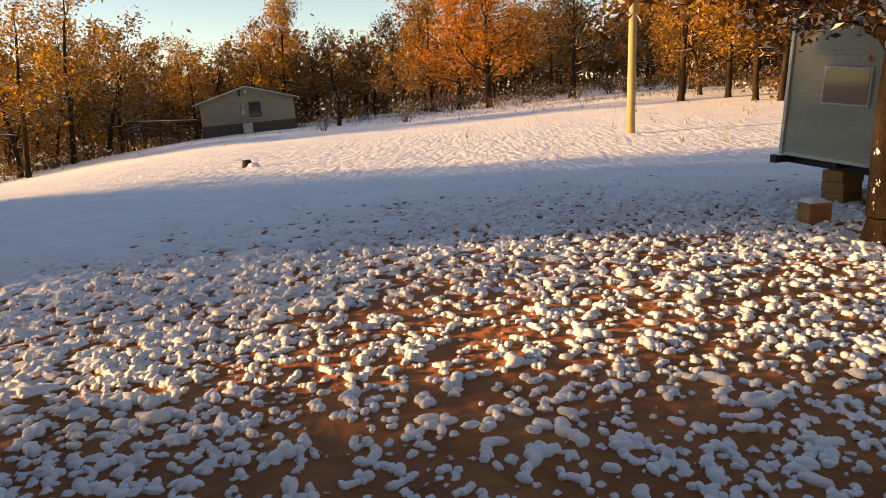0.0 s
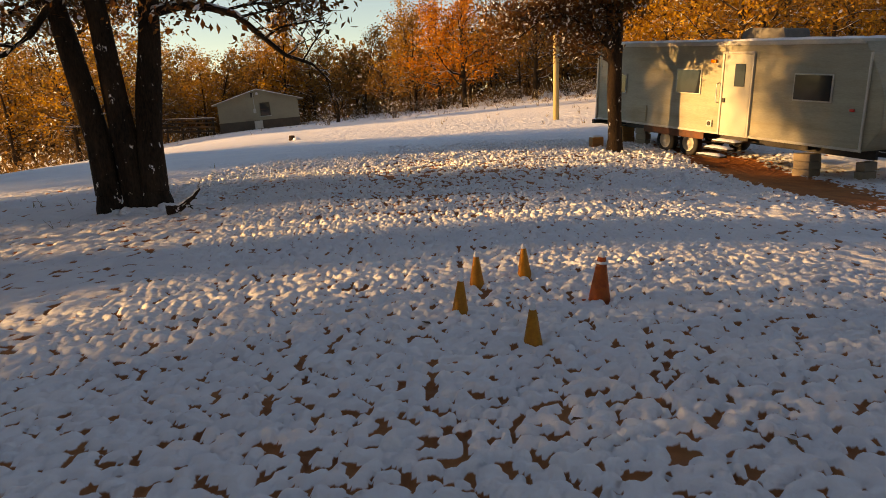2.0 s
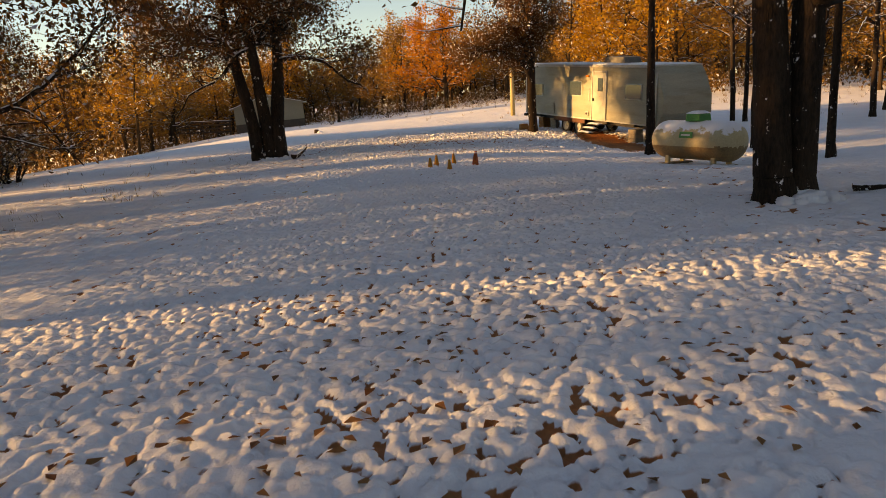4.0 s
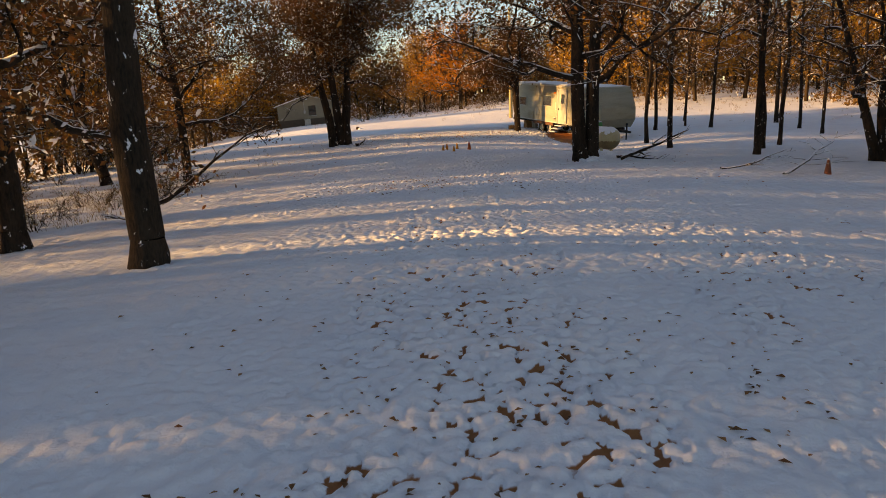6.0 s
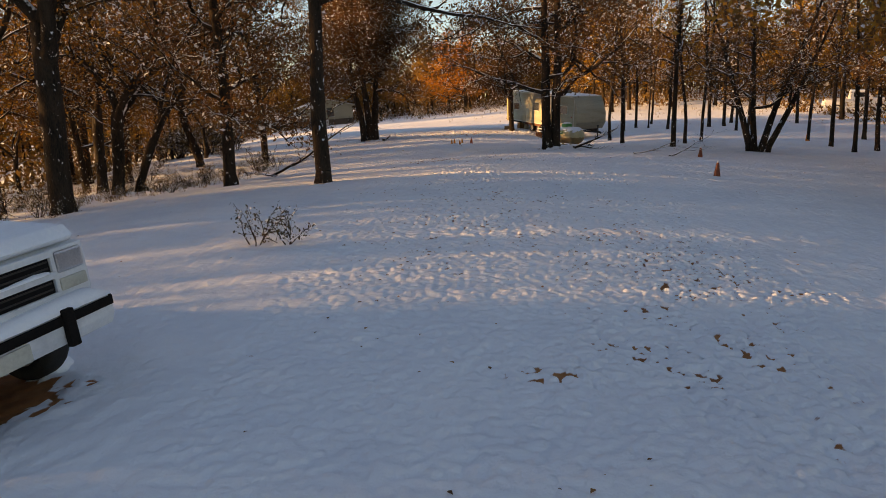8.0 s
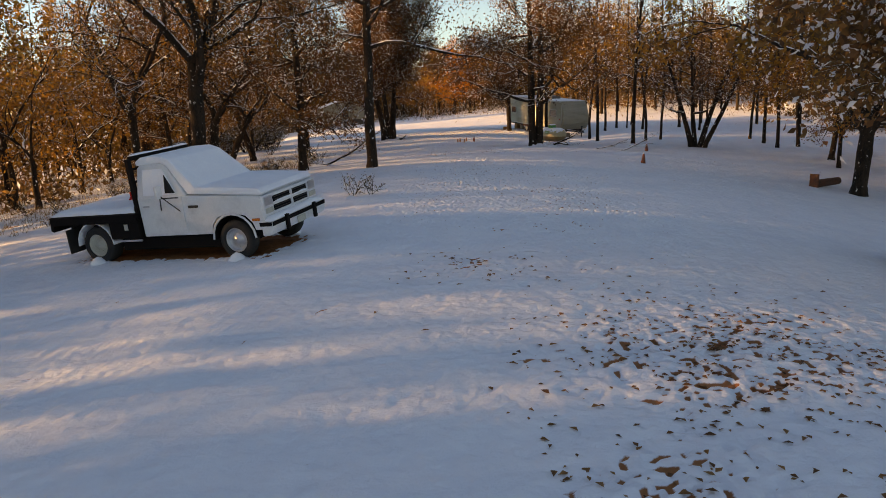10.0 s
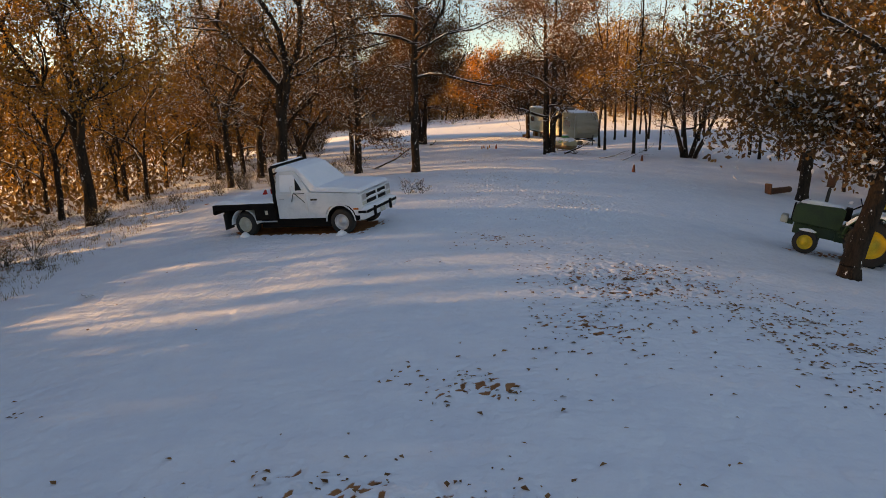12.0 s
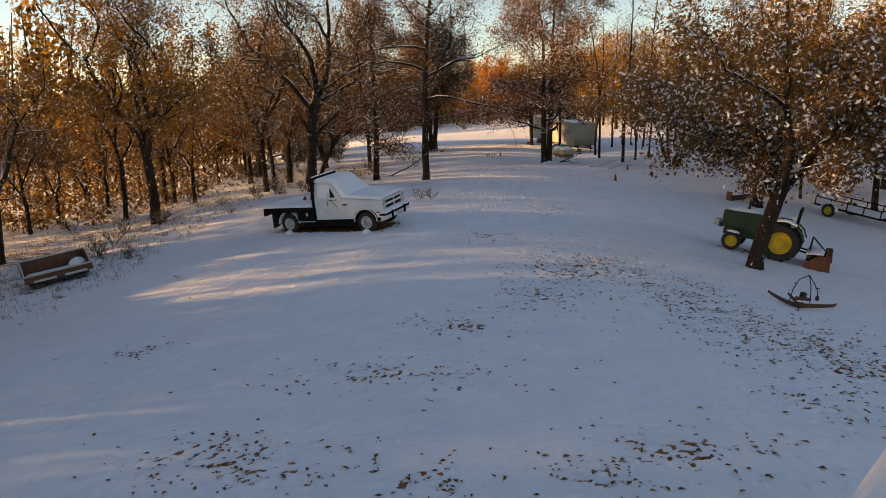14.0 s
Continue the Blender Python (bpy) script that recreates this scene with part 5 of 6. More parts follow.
# ---- flatbed truck ----
def truck():
    root = thing("flatbed_truck", "white flatbed pickup truck thickly covered with snow", "pickup truck", seat(-5.32, -42.08, -18.6, 1.665, 0.84) @ Matrix.Translation((0, 0, -0.01)) @ Matrix.Scale(0.92, 4))
    fx, rx, hw = 1.665, -1.665, 0.98
    lower = [(-0.42, 0.52), (1.18, 0.52), (1.22, 0.70), (1.36, 0.84), (1.665, 0.90), (1.97, 0.84), (2.11, 0.70), (2.15, 0.56), (2.34, 0.56), (2.38, 0.70), (2.36, 1.14), (2.28, 1.20), (0.72, 1.28), (0.60, 1.30), (-0.42, 1.30)]
    part("body", prism(lower, -hw, hw, 0.025), M["white_paint"], root, "dull white cab body and fenders")
    green = [(-0.42, 1.28), (0.72, 1.28), (0.28, 1.86), (0.15, 1.92), (-0.34, 1.92), (-0.42, 1.84)]
    part("cab", prism(green, -hw, hw, 0.03, lambda x, z: 1.0 if z < 1.4 else 0.84), M["white_paint"], root)
    part("windshield", prism([(0.72, 1.34), (0.735, 1.35), (0.36, 1.84), (0.345, 1.83)], -0.78, 0.78), M["glass"], root)
    for s in (-1, 1):
        side = part("door", prism([(-0.34, 0.60), (0.62, 0.60), (0.64, 1.28), (-0.34, 1.28)], s * 0.985 - 0.012, s * 0.985 + 0.012, 0.008), M["white_paint"], root, "white cab door")
        win = bmesh.new()
        q = [(-0.26, s * 0.965, 1.33), (0.50, s * 0.965, 1.33), (0.20, s * 0.858, 1.82), (-0.26, s * 0.858, 1.82)]
        vs = [win.verts.new((x, y + s * 0.012, z)) for x, y, z in q] + [win.verts.new((x, y - s * 0.01, z)) for x, y, z in q]
        win.faces.new(vs[:4])
        win.faces.new(vs[7:3:-1])
        for k in range(4):
            win.faces.new((vs[k], vs[(k + 1) % 4], vs[4 + (k + 1) % 4], vs[4 + k]))
        bmesh.ops.recalc_face_normals(win, faces=win.faces)
        part("side_window", win, M["glass"] if s > 0 else M["snow"], side)
        part("door_handle", boxed((-0.22, s * 1.005, 1.12), (0.14, 0.02, 0.03), 0.006), M["chrome"], side)
        mir = part("mirror", boxed((0.34, s * 1.24, 1.42), (0.05, 0.16, 0.24), 0.015), M["white_paint"], root, "square door mirror with snow")
        part("mirror_arm", pipe(pipe(pipe(bmesh.new(), [(0.58, s * 0.98, 1.26), (0.36, s * 1.22, 1.30)], 0.012, 6), [(0.10, s * 0.98, 1.02), (0.34, s * 1.22, 1.32)], 0.012, 6), [(0.56, s * 0.98, 0.98), (0.36, s * 1.22, 1.34)], 0.010, 6), M["iron"], mir)
        part("badge", boxed((0.86, s * 0.985, 1.07), (0.22, 0.02, 0.05), 0.004), M["iron"], root, "dark fender badge")
        part("side_marker", boxed((2.20, s * 0.99, 0.76), (0.16, 0.02, 0.05), 0.004), M["amber"], root)
        arch = bmesh.new()
        for k in range(10):
            a0, a1 = math.pi * k / 10, math.pi * (k + 1) / 10
            pipe(arch, [(fx + 0.47 * math.cos(a0), s * 0.985, 0.42 + 0.47 * math.sin(a0)), (fx + 0.47 * math.cos(a1), s * 0.985, 0.42 + 0.47 * math.sin(a1))], 0.022, 6)
        part("wheel_arch", arch, M["white_paint"], root)
        bm = bmesh.new()
        for k in range(9):
            a0 = math.pi * (k + 0.5) / 9
            box(bm, (fx + 0.435 * math.cos(a0), s * 0.82, 0.42 + 0.435 * math.sin(a0)), (0.16, 0.33, 0.012), 0.0, (0, 90 - math.degrees(a0), 0))
        part("arch_liner", bm, M["black"], root)
        tri = [(0.28, s * 0.977, 1.36), (0.50, s * 0.977, 1.36), (0.27, s * 0.905, 1.70)]
        bm = bmesh.new()
        vs = [bm.verts.new((x, y + s * 0.016, z)) for x, y, z in tri] + [bm.verts.new((x, y, z)) for x, y, z in tri]
        for f in ((0, 1, 2), (5, 4, 3), (0, 3, 4, 1), (1, 4, 5, 2), (2, 5, 3, 0)):
            bm.faces.new([vs[k] for k in f])
        bmesh.ops.recalc_face_normals(bm, faces=bm.faces)
        part("vent_window", bm, M["glass"], side, "dark three-cornered vent window")
        for wx in (fx - 0.02, rx - 0.05):
            part("wheel_snow", lathe([(0.20, -0.02), (0.16, 0.06), (0.08, 0.13), (0.01, 0.16)], 12, Matrix.Translation((wx, s * 1.02, 0.0))), M["snow"], root, "snow kicked up against the wheel")
    # nose
    grille = part("grille", boxed((2.372, 0, 0.985), (0.05, 1.24, 0.34), 0.012), M["black"], root, "dark grille crossed by white bars")
    for z in (1.155, 0.985, 0.82):
        part("grille_bar", boxed((2.40, 0, z), (0.04, 1.30, 0.055), 0.012), M["white_paint"], grille)
    part("grille_post", boxed((2.402, 0, 0.985), (0.045, 0.06, 0.36), 0.012), M["white_paint"], grille)
    for k in range(4):
        part("grille_slat", boxed((2.392, 0, (1.10, 1.05, 0.93, 0.88)[k]), (0.02, 1.2, 0.014)), M["iron"], grille)
    snow_slab((0.05, 1.15, 0.035), (2.405, 0, 1.008), grille, 31.0)
    for s in (-1, 1):
        lampb = part("headlight_bezel", boxed((2.37, s * 0.80, 0.985), (0.06, 0.33, 0.40), 0.02), M["white_paint"], root)
        part("headlight", boxed((2.40, s * 0.80, 1.07), (0.03, 0.26, 0.17), 0.02), M["chrome"], lampb, "square headlight lens")
        part("indicator", boxed((2.40, s * 0.80, 0.89), (0.03, 0.26, 0.10), 0.015), M["trim"], lampb)
    bump = part("front_bumper", prism([(2.30, 0.44), (2.50, 0.46), (2.54, 0.55), (2.54, 0.66), (2.50, 0.72), (2.30, 0.72)], -1.0, 1.0, 0.02), M["white_paint"], root, "white steel bumper with a black strip")
    part("bumper_strip", boxed((2.548, 0, 0.665), (0.02, 1.98, 0.075), 0.006), M["black"], bump)
    for s in (-1, 1):
        part("bumper_guard", boxed((2.565, s * 0.52, 0.60), (0.06, 0.09, 0.30), 0.015), M["black"], bump)
        part("bumper_end", boxed((2.40, s * 1.005, 0.665), (0.26, 0.02, 0.075), 0.006), M["black"], bump)
    part("number_plate", boxed((2.556, 0.0, 0.55), (0.02, 0.30, 0.13), 0.004), M["trim"], bump, "blank pale number plate")
    snow_slab((0.24, 1.96, 0.085), (2.43, 0, 0.715), root, 33.0)
    # flat bed
    deck = part("bed_deck", boxed((-1.60, 0, 0.965), (2.20, 2.06, 0.10), 0.015), M["black"], root, "black steel flat bed")
    part("bed_rail", boxed((-1.60, -1.045, 0.92), (2.22, 0.04, 0.16), 0.01), M["black"], deck)
    part("bed_rail", boxed((-1.60, 1.045, 0.92), (2.22, 0.04, 0.16), 0.01), M["black"], deck)
    part("tail_board", prism([(-2.76, 0.74), (-2.70, 0.70), (-2.62, 0.95), (-2.74, 1.0)], -1.04, 1.04, 0.01), M["black"], deck)
    snow_slab((2.18, 2.02, 0.10), (-1.61, 0, 1.015), root, 35.0)
    for s in (-1, 1):
        part("toolbox", boxed((-0.86, s * 0.86, 0.70), (0.74, 0.34, 0.40), 0.02), M["black"], root, "black side toolbox under the bed")
        part("toolbox_badge", boxed((-0.80, s * 1.035, 0.74), (0.09, 0.01, 0.12), 0.003), M["trim"], root)
        part("step_bar", rod(bmesh.new(), (-1.2, s * 1.0, 0.46), (-0.5, s * 1.0, 0.46), 0.022), M["chrome"], root)
        part("mudflap", boxed((-2.38, s * 0.82, 0.48), (0.03, 0.42, 0.5), 0.006), M["rubber"], root)
        bm = bmesh.new()
        for k in range(9):
            a0, a1 = math.pi * k / 9, math.pi * (k + 1) / 9
            box(bm, (rx + 0.45 * math.cos((a0 + a1) / 2), s * 0.86, 0.40 + 0.45 * math.sin((a0 + a1) / 2)), (0.17, 0.34, 0.015), 0.0, (0, 90 - math.degrees((a0 + a1) / 2), 0))
        part("rear_fender", bm, M["snow"], root, "rounded fender under snow")
    rack = part("headache_rack", box(box(bmesh.new(), (-0.50, 0, 1.06), (0.07, 2.0, 0.14), 0.01), (-0.50, 0, 2.06), (0.08, 1.75, 0.09), 0.012), M["black"], root, "black tube rack behind the cab")
    for s in (-1, 1):
        part("rack_post", prism([(-0.55, 1.0), (-0.45, 1.0), (-0.46, 2.06), (-0.54, 2.06)], s * 0.92 - 0.05, s * 0.92 + 0.05, 0.01, lambda x, z: 1.0), M["black"], rack)
        part("tail_lamp", boxed((-0.56, s * 0.94, 1.36), (0.03, 0.09, 0.14), 0.01), M["red"], rack)
    for z in (1.35, 1.6, 1.85):
        part("rack_bar", boxed((-0.50, 0, z), (0.04, 1.8, 0.05), 0.008), M["black"], rack)
    snow_slab((0.08, 1.7, 0.04), (-0.50, 0, 2.105), root, 36.0)
    for s in (-0.52, 0.52):
        part("frame_rail", boxed((-0.2, s, 0.56), (4.7, 0.09, 0.17), 0.01), M["iron"], root)
    part("rear_axle", rod(lathe([(0.02, -0.16), (0.14, -0.10), (0.14, 0.10), (0.02, 0.16)], 14, Matrix.Translation((rx, 0, 0.38))), (rx, -0.8, 0.38), (rx, 0.8, 0.38), 0.05), M["iron"], root)
    # solid black blocks stand in for the shade under engine, cab and bed
    part("engine_shade", boxed((1.6, 0, 0.72), (1.3, 1.3, 0.3)), M["black"], root)
    part("underbody", boxed((0.3, 0, 0.36), (2.9, 1.70, 0.26), 0.02), M["black"], root, "black block that stands in for shade under the chassis")
    part("underbody", boxed((-1.7, 0, 0.58), (2.0, 1.2, 0.56), 0.02), M["black"], root)
    for s in (-1, 1):
        wheel(root, (fx, s * 0.84, 0.38), 0.38, 0.24, M["chrome"])
        wheel(root, (rx, s * 0.82, 0.38), 0.38, 0.34, M["trim"])
    # snow on roof, windscreen and hood
    top = prism([(0.74, 1.30), (2.34, 1.20), (2.38, 1.24), (2.30, 1.33), (1.5, 1.40), (0.95, 1.42), (0.36, 1.98), (0.15, 2.06), (-0.30, 2.06), (-0.44, 1.98), (-0.42, 1.90), (0.15, 1.92), (0.28, 1.86)], -0.95, 0.95, 0.03, lambda x, z: 0.98 if x > 0.7 else 0.86)
    part("snow_cover", top, M["snow"], root, "thick snow over roof, windscreen and hood")
    return root


flatbed = truck()
can = thing("fuel_can", "orange plastic fuel can standing in snow on the truck bed", "fuel can", flatbed.matrix_world @ Matrix.Translation((-0.76, 0.05, 1.09)))
part("can_body", boxed((0, 0, 0.16), (0.34, 0.20, 0.30), 0.04), M["orange"], can)
part("spout", rod(bmesh.new(), (0.08, 0, 0.30), (0.12, 0, 0.40), 0.03, 0.025), M["black"], can)
snow_slab((0.30, 0.18, 0.04), (0, 0, 0.305), can, 37.0)
tc = thing("traffic_cone", "red and white cone lying in snow on the truck bed", "traffic cone", flatbed.matrix_world @ pose(-1.55, 0.1, 1.09, 0, 14, 0), "traffic cones")
part("cone_body", lathe([(0.085, 0.0), (0.07, 0.04), (0.03, 0.15), (0.015, 0.16)], 16), M["red"], tc)


# ---- tractor ----
def tractor():
    root = thing("farm_tractor", "green farm tractor with yellow wheels, snow on its hood", "tractor", seat(8.80, -42.9, 153.0, 0.82, 0.62))
    f, r = 0.64, -0.82
    part("hood", prism([(-0.10, 0.72), (1.04, 0.72), (1.10, 0.86), (1.07, 1.20), (0.98, 1.26), (0.0, 1.32), (-0.12, 1.28)], -0.29, 0.31, 0.03), M["green"], root, "long green engine hood")
    part("grille", boxed((1.10, 0, 0.99), (0.04, 0.46, 0.46), 0.01), M["black"], root)
    part("weight_bracket", boxed((1.14, 0, 0.70), (0.18, 0.36, 0.12), 0.01), M["green"], root)
    part("front_weight", boxed((1.28, 0, 0.76), (0.18, 0.46, 0.22), 0.04), M["trim"], root, "pale front weight block")
    part("engine_block", boxed((0.42, 0, 0.60), (1.2, 0.36, 0.34), 0.03), M["green"], root)
    part("gearbox", prism([(-1.05, 0.42), (0.0, 0.42), (0.0, 0.84), (-0.9, 0.92), (-1.05, 0.8)], -0.22, 0.22, 0.03), M["green"], root)
    part("exhaust_stack", rod(rod(bmesh.new(), (0.40, -0.05, 1.26), (0.40, -0.05, 1.74), 0.045), (0.40, -0.05, 1.74), (0.40, -0.05, 2.0), 0.028), M["iron"], root)
    part("stack_can", lathe([(0.085, 1.78), (0.10, 1.80), (0.115, 2.10), (0.11, 2.12)], 16, Matrix.Translation((0.40, -0.05, 0.0))), M["rust"], root, "rusty can set over the exhaust")
    part("air_cleaner", rod(bmesh.new(), (0.76, 0.08, 1.25), (0.76, 0.08, 1.38), 0.05), M["black"], root)
    part("dash", boxed((-0.18, 0, 1.18), (0.16, 0.42, 0.34), 0.03), M["black"], root)
    bm = bmesh.new()
    for k in range(16):
        a, b = 2 * math.pi * k / 16, 2 * math.pi * (k + 1) / 16
        pipe(bm, [(-0.44 + 0.08 * math.cos(a), 0.20 * math.sin(a), 1.46 + 0.18 * math.cos(a)), (-0.44 + 0.08 * math.cos(b), 0.20 * math.sin(b), 1.46 + 0.18 * math.cos(b))], 0.014, 6)
    pipe(bm, [(-0.22, 0, 1.30), (-0.44, 0, 1.46)], 0.02, 6)
    part("steering_wheel", bm, M["black"], root)
    part("seat", box(box(bmesh.new(), (-0.82, 0, 1.05), (0.44, 0.46, 0.12), 0.04), (-1.04, 0, 1.26), (0.10, 0.44, 0.36), 0.04), M["snow"], root, "seat buried in snow")
    for s in (-1, 1):
        bm = bmesh.new()
        for k in range(7):
            a = radians(20 + 22 * k)
            box(bm, (r + 0.68 * math.cos(a), s * 0.60, 0.60 + 0.68 * math.sin(a)), (0.28, 0.32, 0.025), 0.0, (0, 90 - math.degrees(a), 0))
        part("rear_fender", bm, M["green"], root)
        bm = bmesh.new()
        for k in range(1, 5):
            a = radians(20 + 22 * k)
            box(bm, (r + 0.72 * math.cos(a), s * 0.60, 0.60 + 0.72 * math.sin(a)), (0.30, 0.30, 0.07), 0.02, (0, 90 - math.degrees(a), 0))
        part("fender_snow", bm, M["snow"], root)
        wheel(root, (r, s * 0.62, 0.60), 0.58, 0.32, M["yellow"], lugs=18)
        fw = wheel(root, (f, s * 0.60, 0.31), 0.31, 0.18, M["yellow"])
        part("wheel_snow", lathe([(0.001, 0.0), (0.18, 0.0), (0.2, 0.03), (0.1, 0.07), (0.001, 0.08)], 14, Matrix.Translation((f, s * 0.60, 0.59)) @ Matrix.Diagonal((1.1, 0.5, 1, 1))), M["snow"], root)
    part("front_axle", boxed((f, 0, 0.36), (0.10, 1.15, 0.10), 0.015), M["green"], root)
    part("rear_axle", rod(bmesh.new(), (r, -0.6, 0.6), (r, 0.6, 0.6), 0.08), M["green"], root)
    snow_slab((1.05, 0.54, 0.10), (0.45, 0, 1.27), root, 41.0, 0.08)
    for s in (-1, 1):
        part("louvre_panel", boxed((0.55, s * 0.293, 1.02), (0.62, 0.012, 0.26), 0.004), M["black"], root, "dark slotted side panel")
        for k in range(5):
            part("louvre", boxed((0.55, s * 0.300, 0.92 + 0.05 * k), (0.60, 0.012, 0.018)), M["green"], root)
    part("platform", boxed((-0.45, 0, 0.62), (0.7, 1.0, 0.05), 0.01), M["green"], root)
    part("roll_bar", pipe(bmesh.new(), [(-1.12, -0.42, 0.8), (-1.16, -0.42, 1.75), (-1.16, 0.42, 1.75), (-1.12, 0.42, 0.8)], 0.035), M["black"], root)
    for s in (-0.3, 0.3):
        part("lift_arm", rod(bmesh.new(), (-0.95, s, 0.5), (-1.75, s * 1.2, 0.42), 0.03), M["iron"], root)
    return root


tractor()


def scraper():
    root = thing("box_scraper", "rusty yellow box scraper hitched behind the tractor", "farm implement", on_land(10.55, -43.75, 153.0))
    part("blade", prism([(-0.35, 0.02), (-0.30, 0.02), (-0.22, 0.30), (-0.30, 0.52), (-0.36, 0.50), (-0.28, 0.28)], -0.78, 0.78, 0.008), M["rust"], root)
    for s in (-0.78, 0.78):
        part("end_plate", prism([(-0.45, 0.0), (0.35, 0.0), (0.30, 0.25), (-0.15, 0.52), (-0.45, 0.5)], s - 0.02, s + 0.02), M["rust"], root)
    part("cross_beam", boxed((0.18, 0, 0.48), (0.10, 1.6, 0.10), 0.01), M["iron"], root)
    part("mast", pipe(pipe(bmesh.new(), [(0.2, -0.2, 0.5), (0.12, 0, 0.98), (0.2, 0.2, 0.5)], 0.03), [(0.12, 0, 0.98), (-0.3, 0, 0.5)], 0.025), M["iron"], root)
    snow_slab((0.5, 1.4, 0.05), (0.0, 0, 0.53), root, 44.0)
    return root


scraper()


def old_plow():
    root = thing("old_plow", "rusty plow frame with curved tines half buried in snow", "farm implement", on_land(7.2, -50.6, 0.0) @ Matrix.Scale(0.68, 4))

    def plate(name, points, tall, material, label=""):
        """A bent strip of steel standing on edge, tapering to its end."""
        bm, rows = bmesh.new(), []
        for k, (x, y, z) in enumerate(points):
            h = tall * (1 - 0.55 * k / (len(points) - 1))
            rows.append([bm.verts.new(p) for p in ((x, y - 0.03, z), (x, y + 0.03, z), (x + 0.03, y + 0.06, z + h), (x + 0.03, y, z + h))])
        for p, q in zip(rows, rows[1:]):
            for k in range(4):
                bm.faces.new((p[k], p[(k + 1) % 4], q[(k + 1) % 4], q[k]))
        bm.faces.new(rows[0])
        bm.faces.new(rows[-1][::-1])
        bmesh.ops.recalc_face_normals(bm, faces=bm.faces)
        return part(name, bm, M[material], root, label)

    plate("share", [(0.0, 0.0, 0.02), (-0.25, 0.16, 0.06), (-0.50, 0.42, 0.16), (-0.58, 0.92, 0.20), (-0.62, 1.22, 0.25)], 0.17, "rust", "curved rusty plowshare")
    plate("share", [(0.0, 0.0, 0.02), (0.30, -0.02, 0.04), (0.70, -0.06, 0.05), (1.05, -0.06, 0.07), (1.22, 0.04, 0.10)], 0.15, "rust", "curved rusty plowshare")
    plate("point", [(-0.02, 0.02, 0.08), (-0.14, -0.22, 0.10), (-0.24, -0.46, 0.02)], 0.16, "rust")
    plate("upper_plate", [(-0.05, 0.30, 0.18), (0.18, 0.26, 0.22), (0.48, 0.30, 0.20)], 0.16, "rust")
    plate("upper_plate", [(-0.06, 0.32, 0.16), (-0.12, 0.52, 0.26), (-0.16, 0.66, 0.34)], 0.12, "rust")
    part("hub", boxed((0.0, 0.05, 0.16), (0.20, 0.22, 0.16), 0.03, (8, 4, 25)), M["rust"], root)
    part("clevis", boxed((0.42, 0.78, 0.24), (0.16, 0.18, 0.26), 0.03, (12, 0, 25)), M["iron"], root)
    part("foot", boxed((0.96, 0.88, 0.12), (0.10, 0.10, 0.16), 0.015, (0, 10, 0)), M["iron"], root)
    for pts in ([(-0.05, 0.75, 0.02), (0.15, 1.0, 0.42), (0.42, 1.18, 0.74), (0.78, 1.24, 0.88)], [(0.78, 1.24, 0.88), (0.90, 1.08, 0.62), (0.99, 0.94, 0.36), (0.96, 0.88, 0.14)], [(0.78, 1.24, 0.88), (0.76, 1.0, 0.55), (0.66, 0.72, 0.18), (0.62, 0.66, 0.0)], [(0.30, 1.10, 0.60), (0.20, 1.02, 0.66)], [(0.93, 1.0, 0.46), (1.08, 1.0, 0.44)]):
        part("tine", pipe(bmesh.new(), pts, 0.018, 6), M["iron"], root)
    snow_slab((0.16, 0.16, 0.05), (0.0, 0.05, 0.24), root, 46.0)
    return root


old_plow()


# ---- low trailer of angle iron ----
def cart():
    root = thing("utility_trailer", "low black utility trailer with a mesh bed and railing", "trailer", seat(17.5, -31.9, -56.0, 0.9, 1.0))
    L, W = 3.2, 1.7
    bm = bmesh.new()
    for y in (-W / 2, W / 2):
        box(bm, (0, y, 0.45), (L, 0.06, 0.08), 0.005)
    for x in (-L / 2, -0.5, 0.5, L / 2):
        box(bm, (x, 0, 0.45), (0.06, W, 0.08), 0.005)
    part("frame", bm, M["black"], root)
    for k in range(9):
        part("deck_board", boxed((0, -W / 2 + 0.12 + k * 0.182, 0.50), (L - 0.04, 0.165, 0.03), 0.004), M["snow"], root)
    for y in (-W / 2, W / 2):
        for k in range(5):
            part("rail_post", boxed((-L / 2 + k * L / 4, y, 0.65), (0.04, 0.04, 0.36)), M["black"], root)
        part("top_rail", boxed((0, y, 0.83), (L, 0.05, 0.05), 0.005), M["black"], root)
    part("front_rail", boxed((L / 2, 0, 0.83), (0.05, W, 0.05), 0.005), M["black"], root)
    for y in (-W / 2 - 0.14, W / 2 + 0.14):
        wheel(root, (-0.75, y, 0.32), 0.32, 0.19, M["yellow"])
        bm = bmesh.new()
        for k in range(6):
            a = radians(15 + 30 * k)
            box(bm, (-0.75 + 0.38 * math.cos(a), y, 0.34 + 0.38 * math.sin(a)), (0.21, 0.24, 0.03), 0.0, (0, 90 - math.degrees(a), 0))
        part("mudguard", bm, M["snow"], root)
    part("drawbar", pipe(pipe(bmesh.new(), [(L / 2, -0.6, 0.42), (L / 2 + 1.1, 0, 0.36)], 0.035), [(L / 2, 0.6, 0.42), (L / 2 + 1.1, 0, 0.36)], 0.035), M["black"], root)
    return root


cart()


